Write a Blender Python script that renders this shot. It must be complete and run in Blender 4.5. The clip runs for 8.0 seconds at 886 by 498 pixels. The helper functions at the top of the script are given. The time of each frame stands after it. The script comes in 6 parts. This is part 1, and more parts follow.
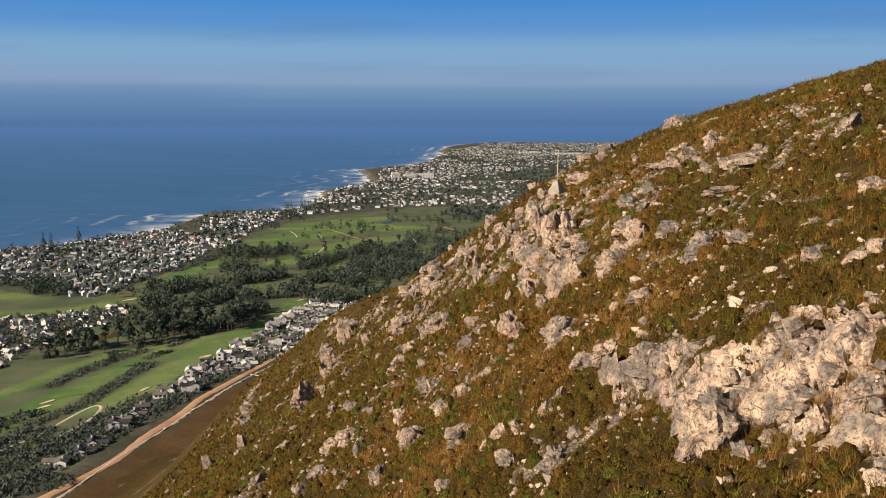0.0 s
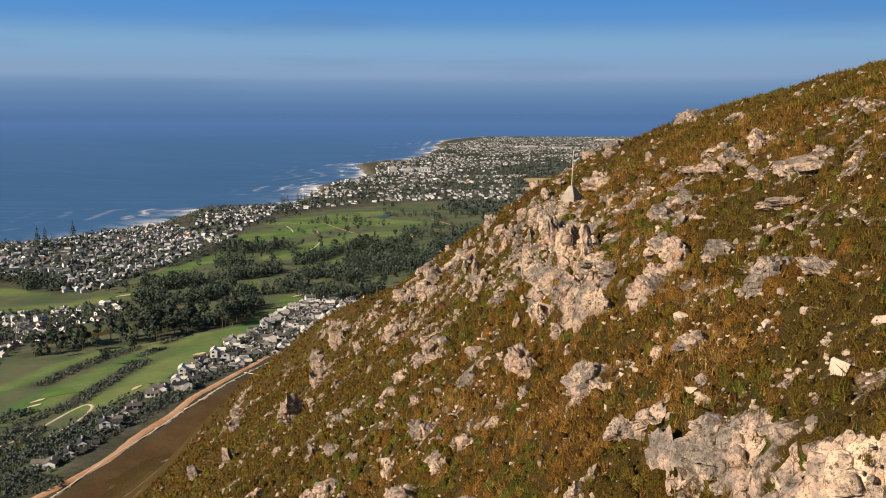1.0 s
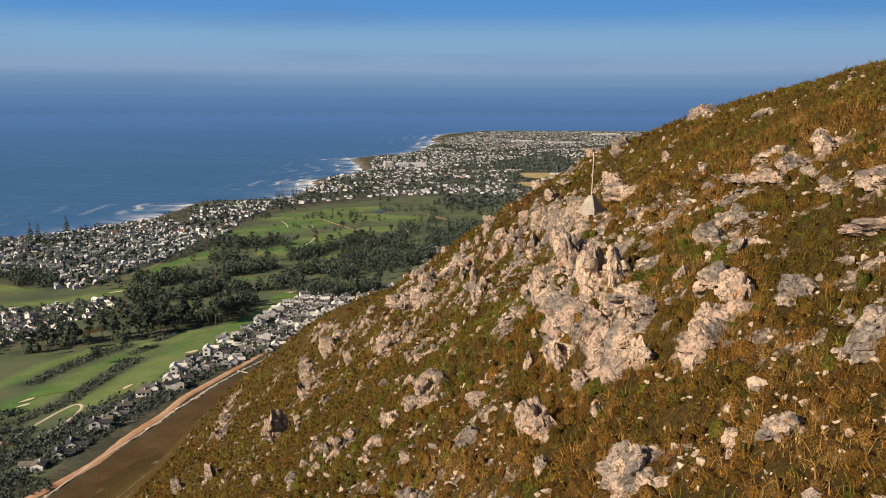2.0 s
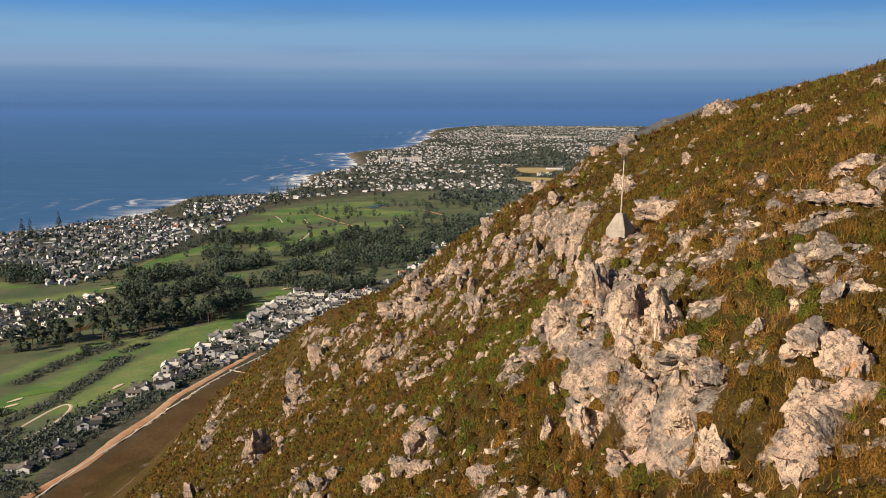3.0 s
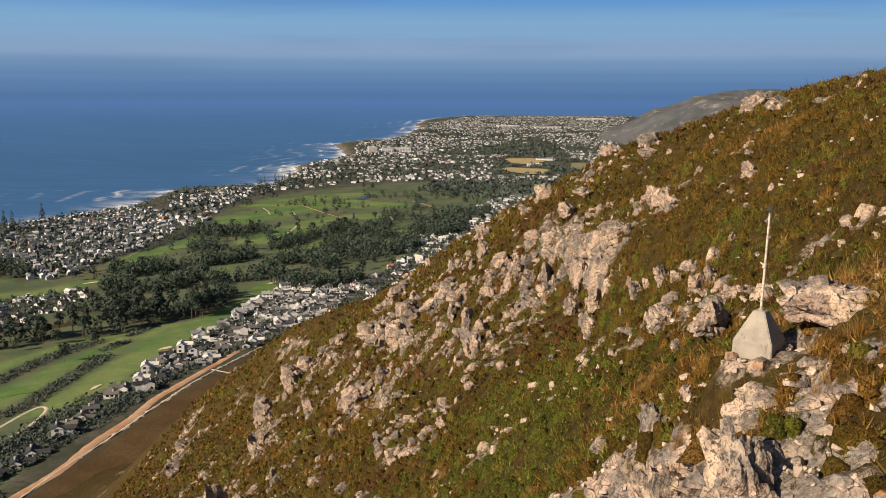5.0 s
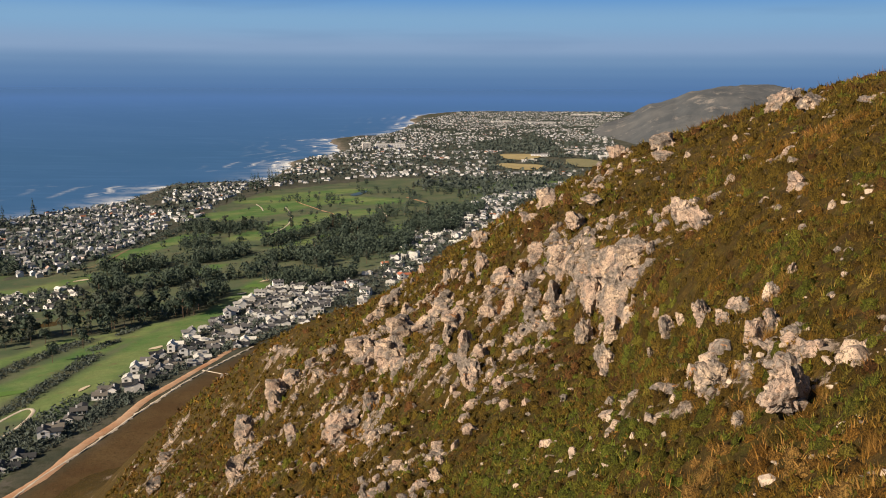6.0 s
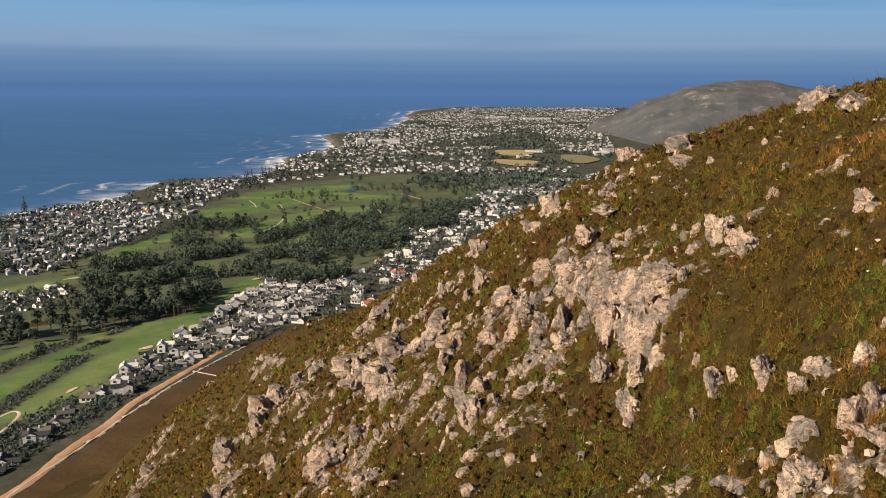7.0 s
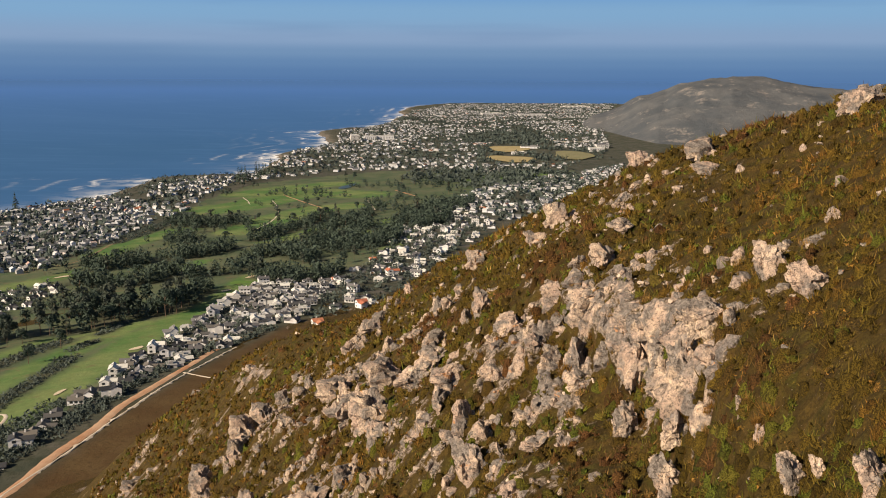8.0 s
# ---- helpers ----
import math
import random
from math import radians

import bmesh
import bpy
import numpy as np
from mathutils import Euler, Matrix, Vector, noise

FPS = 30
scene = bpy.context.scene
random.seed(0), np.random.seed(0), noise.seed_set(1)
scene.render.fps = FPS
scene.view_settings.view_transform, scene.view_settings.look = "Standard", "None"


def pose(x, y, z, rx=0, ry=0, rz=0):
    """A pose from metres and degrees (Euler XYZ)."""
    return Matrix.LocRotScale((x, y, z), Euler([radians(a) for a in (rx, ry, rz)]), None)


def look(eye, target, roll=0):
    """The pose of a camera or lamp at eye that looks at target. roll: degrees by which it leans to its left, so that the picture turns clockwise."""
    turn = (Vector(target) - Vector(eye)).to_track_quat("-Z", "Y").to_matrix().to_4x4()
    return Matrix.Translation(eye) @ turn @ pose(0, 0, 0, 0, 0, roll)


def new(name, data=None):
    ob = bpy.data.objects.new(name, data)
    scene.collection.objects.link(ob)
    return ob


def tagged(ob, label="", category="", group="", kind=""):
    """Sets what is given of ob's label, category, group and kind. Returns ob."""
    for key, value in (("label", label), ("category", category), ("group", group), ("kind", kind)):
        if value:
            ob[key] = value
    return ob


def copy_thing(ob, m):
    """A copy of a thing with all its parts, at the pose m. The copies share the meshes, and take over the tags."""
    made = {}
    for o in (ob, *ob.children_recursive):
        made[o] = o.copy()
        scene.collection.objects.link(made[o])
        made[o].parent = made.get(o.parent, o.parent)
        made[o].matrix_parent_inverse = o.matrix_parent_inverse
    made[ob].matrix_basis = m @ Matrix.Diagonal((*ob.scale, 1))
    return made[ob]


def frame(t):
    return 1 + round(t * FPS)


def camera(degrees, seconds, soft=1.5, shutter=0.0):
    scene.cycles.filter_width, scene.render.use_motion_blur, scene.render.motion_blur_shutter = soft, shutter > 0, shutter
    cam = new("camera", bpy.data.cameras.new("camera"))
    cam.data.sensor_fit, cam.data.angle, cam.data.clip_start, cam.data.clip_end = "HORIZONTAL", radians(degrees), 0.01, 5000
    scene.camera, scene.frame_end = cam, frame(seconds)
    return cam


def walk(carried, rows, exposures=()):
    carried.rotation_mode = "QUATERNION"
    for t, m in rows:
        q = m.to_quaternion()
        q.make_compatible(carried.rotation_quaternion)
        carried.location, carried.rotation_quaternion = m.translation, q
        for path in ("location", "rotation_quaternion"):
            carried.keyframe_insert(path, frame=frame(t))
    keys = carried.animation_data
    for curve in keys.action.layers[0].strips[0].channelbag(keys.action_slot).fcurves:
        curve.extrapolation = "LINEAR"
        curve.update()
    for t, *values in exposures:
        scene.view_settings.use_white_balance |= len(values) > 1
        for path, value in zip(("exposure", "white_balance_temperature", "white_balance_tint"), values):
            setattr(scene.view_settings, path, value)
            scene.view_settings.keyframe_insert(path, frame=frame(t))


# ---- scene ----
cam = camera(49.6, 8.0, soft=1.0)
# seconds, eye x, y, z, yaw, pitch, roll
PATH = [
    (0.0, 1.665, 0.364, 250.000, 1.726, -8.071, 0.15),
    (0.5, 1.509, 5.174, 250.012, 1.635, -8.248, 0.16),
    (1.0, 1.364, 10.015, 250.026, 1.531, -8.421, 0.17),
    (1.5, 1.230, 14.885, 250.043, 1.415, -8.590, 0.18),
    (2.0, 1.106, 19.779, 250.064, 1.289, -8.754, 0.19),
    (2.5, 0.993, 24.692, 250.088, 1.153, -8.915, 0.20),
    (3.0, 0.891, 29.620, 250.115, 1.009, -9.072, 0.21),
    (3.5, 0.800, 34.559, 250.145, 0.858, -9.224, 0.22),
    (4.0, 0.719, 39.505, 250.178, 0.702, -9.373, 0.23),
    (4.5, 0.649, 44.453, 250.215, 0.541, -9.517, 0.24),
    (5.0, 0.590, 49.399, 250.254, 0.376, -9.657, 0.25),
    (5.5, 0.541, 54.339, 250.297, 0.209, -9.794, 0.26),
    (6.0, 0.504, 59.268, 250.343, 0.041, -9.926, 0.27),
    (6.5, 0.476, 64.183, 250.392, -0.127, -10.054, 0.28),
    (7.0, 0.460, 69.078, 250.444, -0.293, -10.178, 0.29),
    (7.5, 0.454, 73.950, 250.499, -0.457, -10.298, 0.30),
    (8.0, 0.460, 78.794, 250.558, -0.617, -10.414, 0.31),
]
walk(cam, [(t, pose(x, y, z, 90 + pitch, 0, yaw) @ pose(0, 0, 0, 0, 0, roll)) for t, x, y, z, yaw, pitch, roll in PATH], ((0, 0.66), (8, 0.66)))

# ---- world, sun ----
SUN_ELEV, SUN_FROM = 28.0, 236.0       # degrees; SUN_FROM counts clockwise from +y
world = bpy.data.worlds.new("world")
scene.world = world
world.use_nodes = True
wn, wl = world.node_tree.nodes, world.node_tree.links
wn.clear()
sky = wn.new("ShaderNodeTexSky")
sky.sky_type, sky.sun_disc = "NISHITA", False
sky.sun_elevation, sky.sun_rotation = radians(SUN_ELEV), radians(SUN_FROM)
sky.altitude, sky.air_density, sky.dust_density, sky.ozone_density = 200, 1.0, 1.2, 2.0
sky_b = wn.new("ShaderNodeBackground")
sky_b.inputs[1].default_value = 0.037
wl.new(sky.outputs[0], sky_b.inputs[0])
# the sea haze along the horizon
coord = wn.new("ShaderNodeTexCoord")
split = wn.new("ShaderNodeSeparateXYZ")
wl.new(coord.outputs["Generated"], split.inputs[0])
rise = wn.new("ShaderNodeMapRange")
rise.inputs["From Min"].default_value, rise.inputs["From Max"].default_value = -0.03, 0.15
wl.new(split.outputs["Z"], rise.inputs["Value"])
haze = wn.new("ShaderNodeValToRGB")
HAZE = [(0.0, (0.074, 0.160, 0.336)), (0.12, (0.086, 0.176, 0.354)), (0.167, (0.098, 0.194, 0.372)), (0.22, (0.120, 0.224, 0.400)), (0.28, (0.158, 0.268, 0.438)),
        (0.35, (0.226, 0.334, 0.506)), (0.50, (0.204, 0.368, 0.566)), (0.69, (0.092, 0.266, 0.572)), (0.80, (0.062, 0.240, 0.580)), (1.0, (0.050, 0.205, 0.560))]
ramp = haze.color_ramp
ramp.interpolation = "EASE"
while len(ramp.elements) < len(HAZE):
    ramp.elements.new(0.5)
for el, (pos, col) in zip(ramp.elements, HAZE):
    el.position, el.color = pos, (*col, 1)
wl.new(rise.outputs[0], haze.inputs[0])
# faint smoke streaks in the haze
drift = wn.new("ShaderNodeMapping")
drift.inputs["Scale"].default_value = (2.2, 2.2, 26.0)
wl.new(coord.outputs["Generated"], drift.inputs["Vector"])
smoke = wn.new("ShaderNodeTexNoise")
smoke.inputs["Scale"].default_value, smoke.inputs["Detail"].default_value = 1.3, 3
wl.new(drift.outputs[0], smoke.inputs["Vector"])
thick = wn.new("ShaderNodeMapRange")
thick.inputs["From Min"].default_value, thick.inputs["From Max"].default_value, thick.inputs["To Max"].default_value = 0.52, 0.75, 0.35
wl.new(smoke.outputs[0], thick.inputs["Value"])
smoky = wn.new("ShaderNodeMixRGB")
smoky.inputs[2].default_value = (0.112, 0.205, 0.375, 1)
wl.new(thick.outputs[0], smoky.inputs[0])
wl.new(haze.outputs[0], smoky.inputs[1])
haze_b = wn.new("ShaderNodeBackground")
wl.new(smoky.outputs[0], haze_b.inputs[0])
haze_b.inputs[1].default_value = 0.68
blend = wn.new("ShaderNodeMapRange")
blend.inputs["From Min"].default_value, blend.inputs["From Max"].default_value = 0.12, 0.30
wl.new(split.outputs["Z"], blend.inputs["Value"])
mixer = wn.new("ShaderNodeMixShader")
wl.new(blend.outputs[0], mixer.inputs[0])
wl.new(haze_b.outputs[0], mixer.inputs[1])
wl.new(sky_b.outputs[0], mixer.inputs[2])
wout = wn.new("ShaderNodeOutputWorld")
wl.new(mixer.outputs[0], wout.inputs[0])

sun = new("sun", bpy.data.lights.new("sun", "SUN"))
sun.data.energy, sun.data.angle, sun.data.color = 5.0, radians(0.6), (1.0, 0.80, 0.56)
_az, _el = radians(SUN_FROM), radians(SUN_ELEV)
SUN_DIR = Vector((math.sin(_az) * math.cos(_el), math.cos(_az) * math.cos(_el), math.sin(_el)))
sun.matrix_world = look(SUN_DIR * 400 + Vector((0, 100, 250)), (0, 100, 250))


# ---- number helpers ----
def sig(a):
    return 1 / (1 + np.exp(-np.clip(a, -60, 60)))


def sp(a):
    return np.logaddexp(0, a)


def hashed(i, j, seed):
    h = (i.astype(np.int64) * 374761393 + j.astype(np.int64) * 668265263 + seed * 974634777) & 0xFFFFFFFF
    h = ((h ^ (h >> 13)) * 1274126177) & 0xFFFFFFFF
    h = ((h ^ (h >> 16)) * 1540483477) & 0xFFFFFFFF
    return ((h ^ (h >> 15)) & 0xFFFFFF) / float(0xFFFFFF)


def vnoise(x, y, size, seed=0):
    """Smooth value noise, -1 to 1, with cells of that size."""
    x, y = np.asarray(x, float) / size, np.asarray(y, float) / size
    i, j = np.floor(x), np.floor(y)
    fx, fy = x - i, y - j
    fx, fy = fx * fx * fx * (fx * (fx * 6 - 15) + 10), fy * fy * fy * (fy * (fy * 6 - 15) + 10)
    a, b = hashed(i, j, seed), hashed(i + 1, j, seed)
    c, d = hashed(i, j + 1, seed), hashed(i + 1, j + 1, seed)
    return 2 * ((a * (1 - fx) + b * fx) * (1 - fy) + (c * (1 - fx) + d * fx) * fy) - 1


def fnoise(x, y, size, octaves=4, seed=0, gain=0.5):
    total, amp, norm = 0, 1.0, 0.0
    for k in range(octaves):
        total = total + amp * vnoise(x + 17.3 * k, y - 9.1 * k, size / 2 ** k, seed + k)
        norm += amp
        amp *= gain
    return total / norm


def blocks(x, y, size, seed=0, tilt=0.5):
    """Broken rock: cells of that size, each a plane of its own height and tilt. Returns height -1..1 and the cell's random number."""
    u, v = x / size, y / size
    i0, j0 = np.floor(u), np.floor(v)
    best, high, rnd = np.full(u.shape, 9.0), np.zeros(u.shape), np.zeros(u.shape)
    for di in (-1, 0, 1):
        for dj in (-1, 0, 1):
            i, j = i0 + di, j0 + dj
            px, py = i + hashed(i, j, seed), j + hashed(i, j, seed + 1)
            d = np.maximum(np.abs(u - px), np.abs(v - py))
            r = hashed(i, j, seed + 2)
            h = (r * 2 - 1) + tilt * ((u - px) * (hashed(i, j, seed + 3) * 2 - 1) + (v - py) * (hashed(i, j, seed + 4) * 2 - 1)) * 2
            near = d < best
            best, high, rnd = np.where(near, d, best), np.where(near, h, high), np.where(near, r, rnd)
    return high, rnd


def clumps(x, y, size, seed=0):
    """Rounded clumps side by side: height 0 to 1, and a random number for each."""
    u, v = x / size, y / size
    i0, j0 = np.floor(u), np.floor(v)
    high, rnd = np.zeros(u.shape), np.zeros(u.shape)
    for di in (-1, 0, 1):
        for dj in (-1, 0, 1):
            i, j = i0 + di, j0 + dj
            a = hashed(i, j, seed + 2)
            wide = 0.5 + 0.45 * hashed(i, j, seed + 3)
            d = ((u - i - hashed(i, j, seed)) ** 2 + (v - j - hashed(i, j, seed + 1)) ** 2) / wide ** 2
            h = np.sqrt(np.clip(1 - d, 0, 1)) * (0.35 + 0.65 * hashed(i, j, seed + 4))
            rnd = np.where(h > high, a, rnd)
            high = np.maximum(high, h)
    return high, rnd


# ---- lie of the land ----
def low(x, y):
    """Height of the coastal plain, metres over the sea."""
    w = np.maximum(0.0, ((-190 + 0.26 * (y - 480)) - x) * 0.97)
    return 3 + 72 * np.exp(-w / 700) * np.exp(-np.maximum(0, y - 600) / 1500)


def contour(y):
    return 6.3 - 4.6 * np.exp(-((y - 67) / 12) ** 2) + 5.5 * sig((y - 82) / 3.5) + 0.062 * np.maximum(0, y - 100) + 2.4 * sig((y - 127) / 6)


# cliffs: points of the upper edge (y, x), drop, half-width of the face, how far the drop reaches downhill
CLIFFS = [
    ([20, 26, 29, 33, 36, 39], [13.4, 12.2, 11.5, 9.7, 9.0, 7.6], 2.3, 0.22, 6.0),
    ([51, 55, 57, 59, 61, 65, 71.5, 74.5], [5.6, 7.2, 7.9, 7.2, 6.3, 5.85, 5.75, 4.6], 2.5, 0.20, 10.0),
    ([113, 116, 119, 125, 129, 134, 140, 146], [11.9, 12.4, 12.8, 12.7, 13.0, 12.4, 11.0, 9.0], 5.2, 0.35, 13.0),
]


def cliff_drop(x, y):
    """How far the ground lies lower below the cliffs, and how much of a cliff face it is."""
    drop, face = np.zeros(np.shape(x)), np.zeros(np.shape(x))
    for ys, xs, high, half, far in CLIFFS:
        edge = np.interp(y, ys, xs) + 0.45 * vnoise(y, x * 0, 3.1, 71) + 0.25 * vnoise(y, x * 0, 1.1, 72)
        span = sig((y - ys[0] - 1.5) / 0.9) * sig((ys[-1] - 1.5 - y) / 0.9)
        if high > 4:
            span = np.interp(y, [94, 100, 106, 114, 119, 131, 140, 150], [0, 0.24, 0.58, 1.12, 1.15, 1.0, 0.62, 0])
            half = np.interp(y, [100, 112, 116], [1.6, 1.2, half])
        d = edge - x
        drop = drop + high * span * sig(d / half) * np.exp(-np.maximum(0, d - 1) / far)
        bare = span * sig((y - ys[0] - (6 if high > 4 else 1)) / 0.7) * sig((fnoise(x, y + 0.6 * x, 2.0, 4, 76, 0.7) + 0.12) / 0.06)
        face = np.maximum(face, bare * np.exp(-np.maximum(np.abs(d + (0.45 if high > 4 else 0.1)) - (1.5 if high > 4 else 2.2) * half, 0) ** 2 / (0.5 * half) ** 2))
    return drop, face


def slope_height(x, y):
    """The mountainside, smooth."""
    return shoulder_height(x, y) - cliff_drop(x, y)[0]


def shoulder_height(x, y):
    u = x - contour(y)
    z = 240 + 0.37 * u - 0.53 * 9 * (sp(-(u - 6) / 9) - sp(6 / 9.0))
    z = z + 3.2 * np.exp(-((x - 8 - 0.25 * (y - 150)) / 9) ** 2 - ((y - 152) / 14) ** 2) - 2.0 * np.exp(-((x - 2) / 4) ** 2 - ((y - 134) / 5) ** 2)
    z = z + 3 * np.exp(-((x + 18) / 12) ** 2 - ((y - 184) / 9) ** 2) + 1.15 * np.exp(-((x - 9.2) / 3.6) ** 2 - ((y - 72.5) / 4) ** 2)
    z = z + 8.5 * np.exp(-((x + 58 + 0.62 * (y - 311)) / 20) ** 2) * sig((y - 262) / 7) * sig((400 - y) / 15)
    z = z - 0.8 * sig((x - 20) / 3) * sig((y - 140) / 6)
    z = z - 0.12 * 4 * sp((u - 17) / 4)
    z = z - 2.8 * sig((1.5 - x) / 2.2) * sig((x + 16) / 4) * sig((100 - y) / 9) - 2.2 * np.exp(-((x + 7) / 4) ** 2 - ((y - 146) / 9) ** 2)
    c = np.maximum(0, y - (186 - 1.5 * (x - 15)))
    z = z - 0.008 * c * c * 120 / (120 + c)
    foot = np.interp(y, [380, 490, 660, 750, 860, 950, 1300], [-140, -130, -106, -82, -42, 4, 115])
    l = low(x, y) + 0.28 * 6 * sp((x - foot) / 6) * sig((y - 400) / 25)
    return l + 6 * sp((z - l) / 6) - 0.95


# outcrops: x, y, half-length across, half-length along, turn in degrees, strength, height
CRAGS = [
    (11.6, 30.0, 1.9, 4.2, -14, 1.0, 0.6), (9.0, 36.5, 0.9, 2.2, -20, 0.8, 0.5), (6.3, 46.5, 1.3, 1.4, 0, 0.9, 0.9), (11, 53.5, 2.6, 5.5, -55, 0.9, 0.5), (11, 56.3, 1.9, 3.4, -25, 1.0, 0.5), (12.6, 95, 1.3, 5.5, -12, 0.95, 0.5),
    (7.8, 64.0, 1.5, 7.5, -4, 1.1, 0.3), (10.4, 51, 1.6, 2.4, -40, 0.9, 0.7), (9.6, 65, 2.2, 6.5, 0, 0.72, 0.1), (8.2, 69.3, 1.1, 1.7, 0, 0.95, 0.3),  (12.5, 61, 2.5, 3.5, -60, 0.75, 0.4),
    (16.5, 57, 1.5, 3.0, -70, 0.7, 0.4), (17, 63.5, 1.2, 3.2, -60, 0.7, 0.5), (11, 74.8, 1.2, 2.6, -60, 0.9, 0.6),
    (9.8, 97, 1.5, 7.5, -12, 0.8, 0.9), (12.5, 100, 1.2, 3, -10, 0.7, 0.6),
    (14.3, 125, 2.0, 4.0, -30, 1.0, 0.9), (8.5, 140, 5.0, 8.5, -25, 1.1, 1.7), (2.8, 136, 3.2, 6, -25, 1.1, 1.8),
    (17.8, 125.5, 1.3, 2.2, -40, 1.0, 1.0), (23.6, 125, 0.9, 1.6, -60, 1.0, 1.0), (12, 160, 2.5, 7, -40, 0.9, 1.0),
    (-4, 147, 4.0, 7, -20, 0.95, 1.3), (-9, 160, 4, 9, -35, 0.9, 1.2), (-17, 181, 4, 8, -30, 1.1, 2.0), (-24, 172, 3, 9, -15, 0.8, 1.2),
    (18, 168, 2.2, 6, -55, 0.9, 1.0), (22.5, 178, 2.0, 6, -35, 1.0, 1.2), (34.5, 152, 1.2, 2.8, -70, 1.1, 1.2),
    (-8, 215, 2.5, 6, -20, 0.9, 1.0), (-65, 272, 5, 11, -30, 1.1, 2.2), (-40, 232, 3, 9, -25, 0.6, 1.0), (-31, 150, 3, 12, -15, 0.7, 1.0),
    (-4.4, 149, 3.2, 6, -15, 0.95, 1.2), (-4.6, 135, 2.4, 8, -8, 0.95, 1.0), (-2.6, 118, 2.4, 9, -6, 0.95, 0.9), (-4.6, 107, 1.5, 6, -8, 0.8, 0.6), (-14, 203, 3, 10, -25, 0.9, 1.2),
    (-35, 260, 3, 10, -25, 1.0, 1.5), (-38, 196, 2.6, 11, -18, 0.9, 1.2), (-23.5, 150, 2.0, 9, -15, 0.85, 1.0), (-10.5, 126, 1.0, 7, -10, 0.75, 0.6), (-0.5, 92, 1.2, 5, -8, 0.7, 0.5),
    (4.4, 131, 2.4, 5, -20, 1.0, 1.0), (7.6, 131.5, 1.6, 4, -20, 0.95, 0.8), (-5, 70, 3, 10, -12, 0.45, 0.5), (-12, 100, 3, 12, -12, 0.5, 0.8), (-72, 300, 4, 9, -30, 0.9, 1.5),
    (11.5, 66, 3.6, 9, 0, 0.46, 0.0), (13.5, 50, 4.5, 9, -20, 0.44, 0.0), (12.5, 35, 3.5, 6, -20, 0.42, 0.0), (13, 130, 3.5, 11, -20, 0.5, 0.0), (17, 160, 4, 10, -40, 0.45, 0.0),
]


def crag_fields(x, y):
    """How rocky the ground is (0 to 1), and how far the rock stands out."""
    rock, lift = np.zeros(np.shape(x)), np.zeros(np.shape(x))
    wob = 0.75 * fnoise(x, y, 3.0, 4, 5)
    for cx, cy, a, b, turn, strong, high in CRAGS:
        c, s = math.cos(radians(turn)), math.sin(radians(turn))
        dx, dy = x - cx, y - cy
        q = np.sqrt(((dx * c - dy * s) / a) ** 2 + ((dx * s + dy * c) / b) ** 2)
        m = strong * (0.72 if cy > 84 else 0.9) * sig((1.0 + wob - q) / 0.12)
        rock = np.maximum(rock, m)
        lift = np.maximum(lift, high * m * np.clip(1.3 - q, 0, 1))
    scatter = np.clip((fnoise(x, y, 7.0, 4, 31) - 0.12) * 2.2, 0, 0.75) * sig((238 + 14 * vnoise(x, y, 40, 3) - 0.25 * x - 225) / 6)
    pockets = sig((fnoise(x, y, 2.2, 4, 36, 0.7) + 0.05) / 0.05)
    small_pockets = sig((fnoise(x, y, 0.95, 3, 39, 0.7) + 0.10) / 0.06)
    return np.clip(np.maximum(rock, scatter), 0, 1) * (0.12 + 0.88 * pockets) * (0.35 + 0.65 * small_pockets), lift


def plant_cover(x, y):
    """Height of the scrub's canopy over the soil, and each clump's random number."""
    far = sig((y - 135) / 10)
    small, a = clumps(x, y, 0.72, 47)
    large, b = clumps(x, y, 1.7, 52)
    patch = 0.6 + 0.5 * vnoise(x, y, 6, 58)
    return patch * (0.16 * small * (1 - far) + (0.20 + 0.35 * far) * large), np.where((far > 0.5) | (large > 0.75), b, a)


def mountain_height(x, y):
    rock, lift = crag_fields(x, y)
    wx, wy = 0.5 * vnoise(x, y, 1.7, 8), 0.5 * vnoise(x, y, 1.7, 9)
    big, _ = blocks(x * 1.3 + wx, y * 0.9 + wy, 2.4, 11, 0.7)
    mid, _ = blocks(x * 1.25 + wx * 0.6, y + wy * 0.6, 1.0, 21, 0.6)
    small, _ = blocks(x, y, 0.48, 27, 0.5)
    z = slope_height(x, y)
    face = cliff_drop(x, y)[1]
    rock = np.maximum(rock, 0.95 * face)
    z = z + 0.5 * fnoise(x, y, 12, 3, 41) + 0.24 * fnoise(x, y, 2.2, 4, 44) + (1 - rock) * plant_cover(x, y)[0]
    level = np.exp(-(((x - 8.1) ** 2 + (y - 71.4) ** 2) / 1.5) ** 2)
    z = z * (1 - level) + 244.1 * level
    rock = np.maximum(rock * (1 - 0.6 * level), 0.72 * level)
    return z + lift * 0.55 + rock * ((0.25 + 0.62 * lift) * (big * 0.7 + 0.1) + (0.17 + 0.22 * lift) * mid + (0.06 + 0.07 * lift) * small), rock


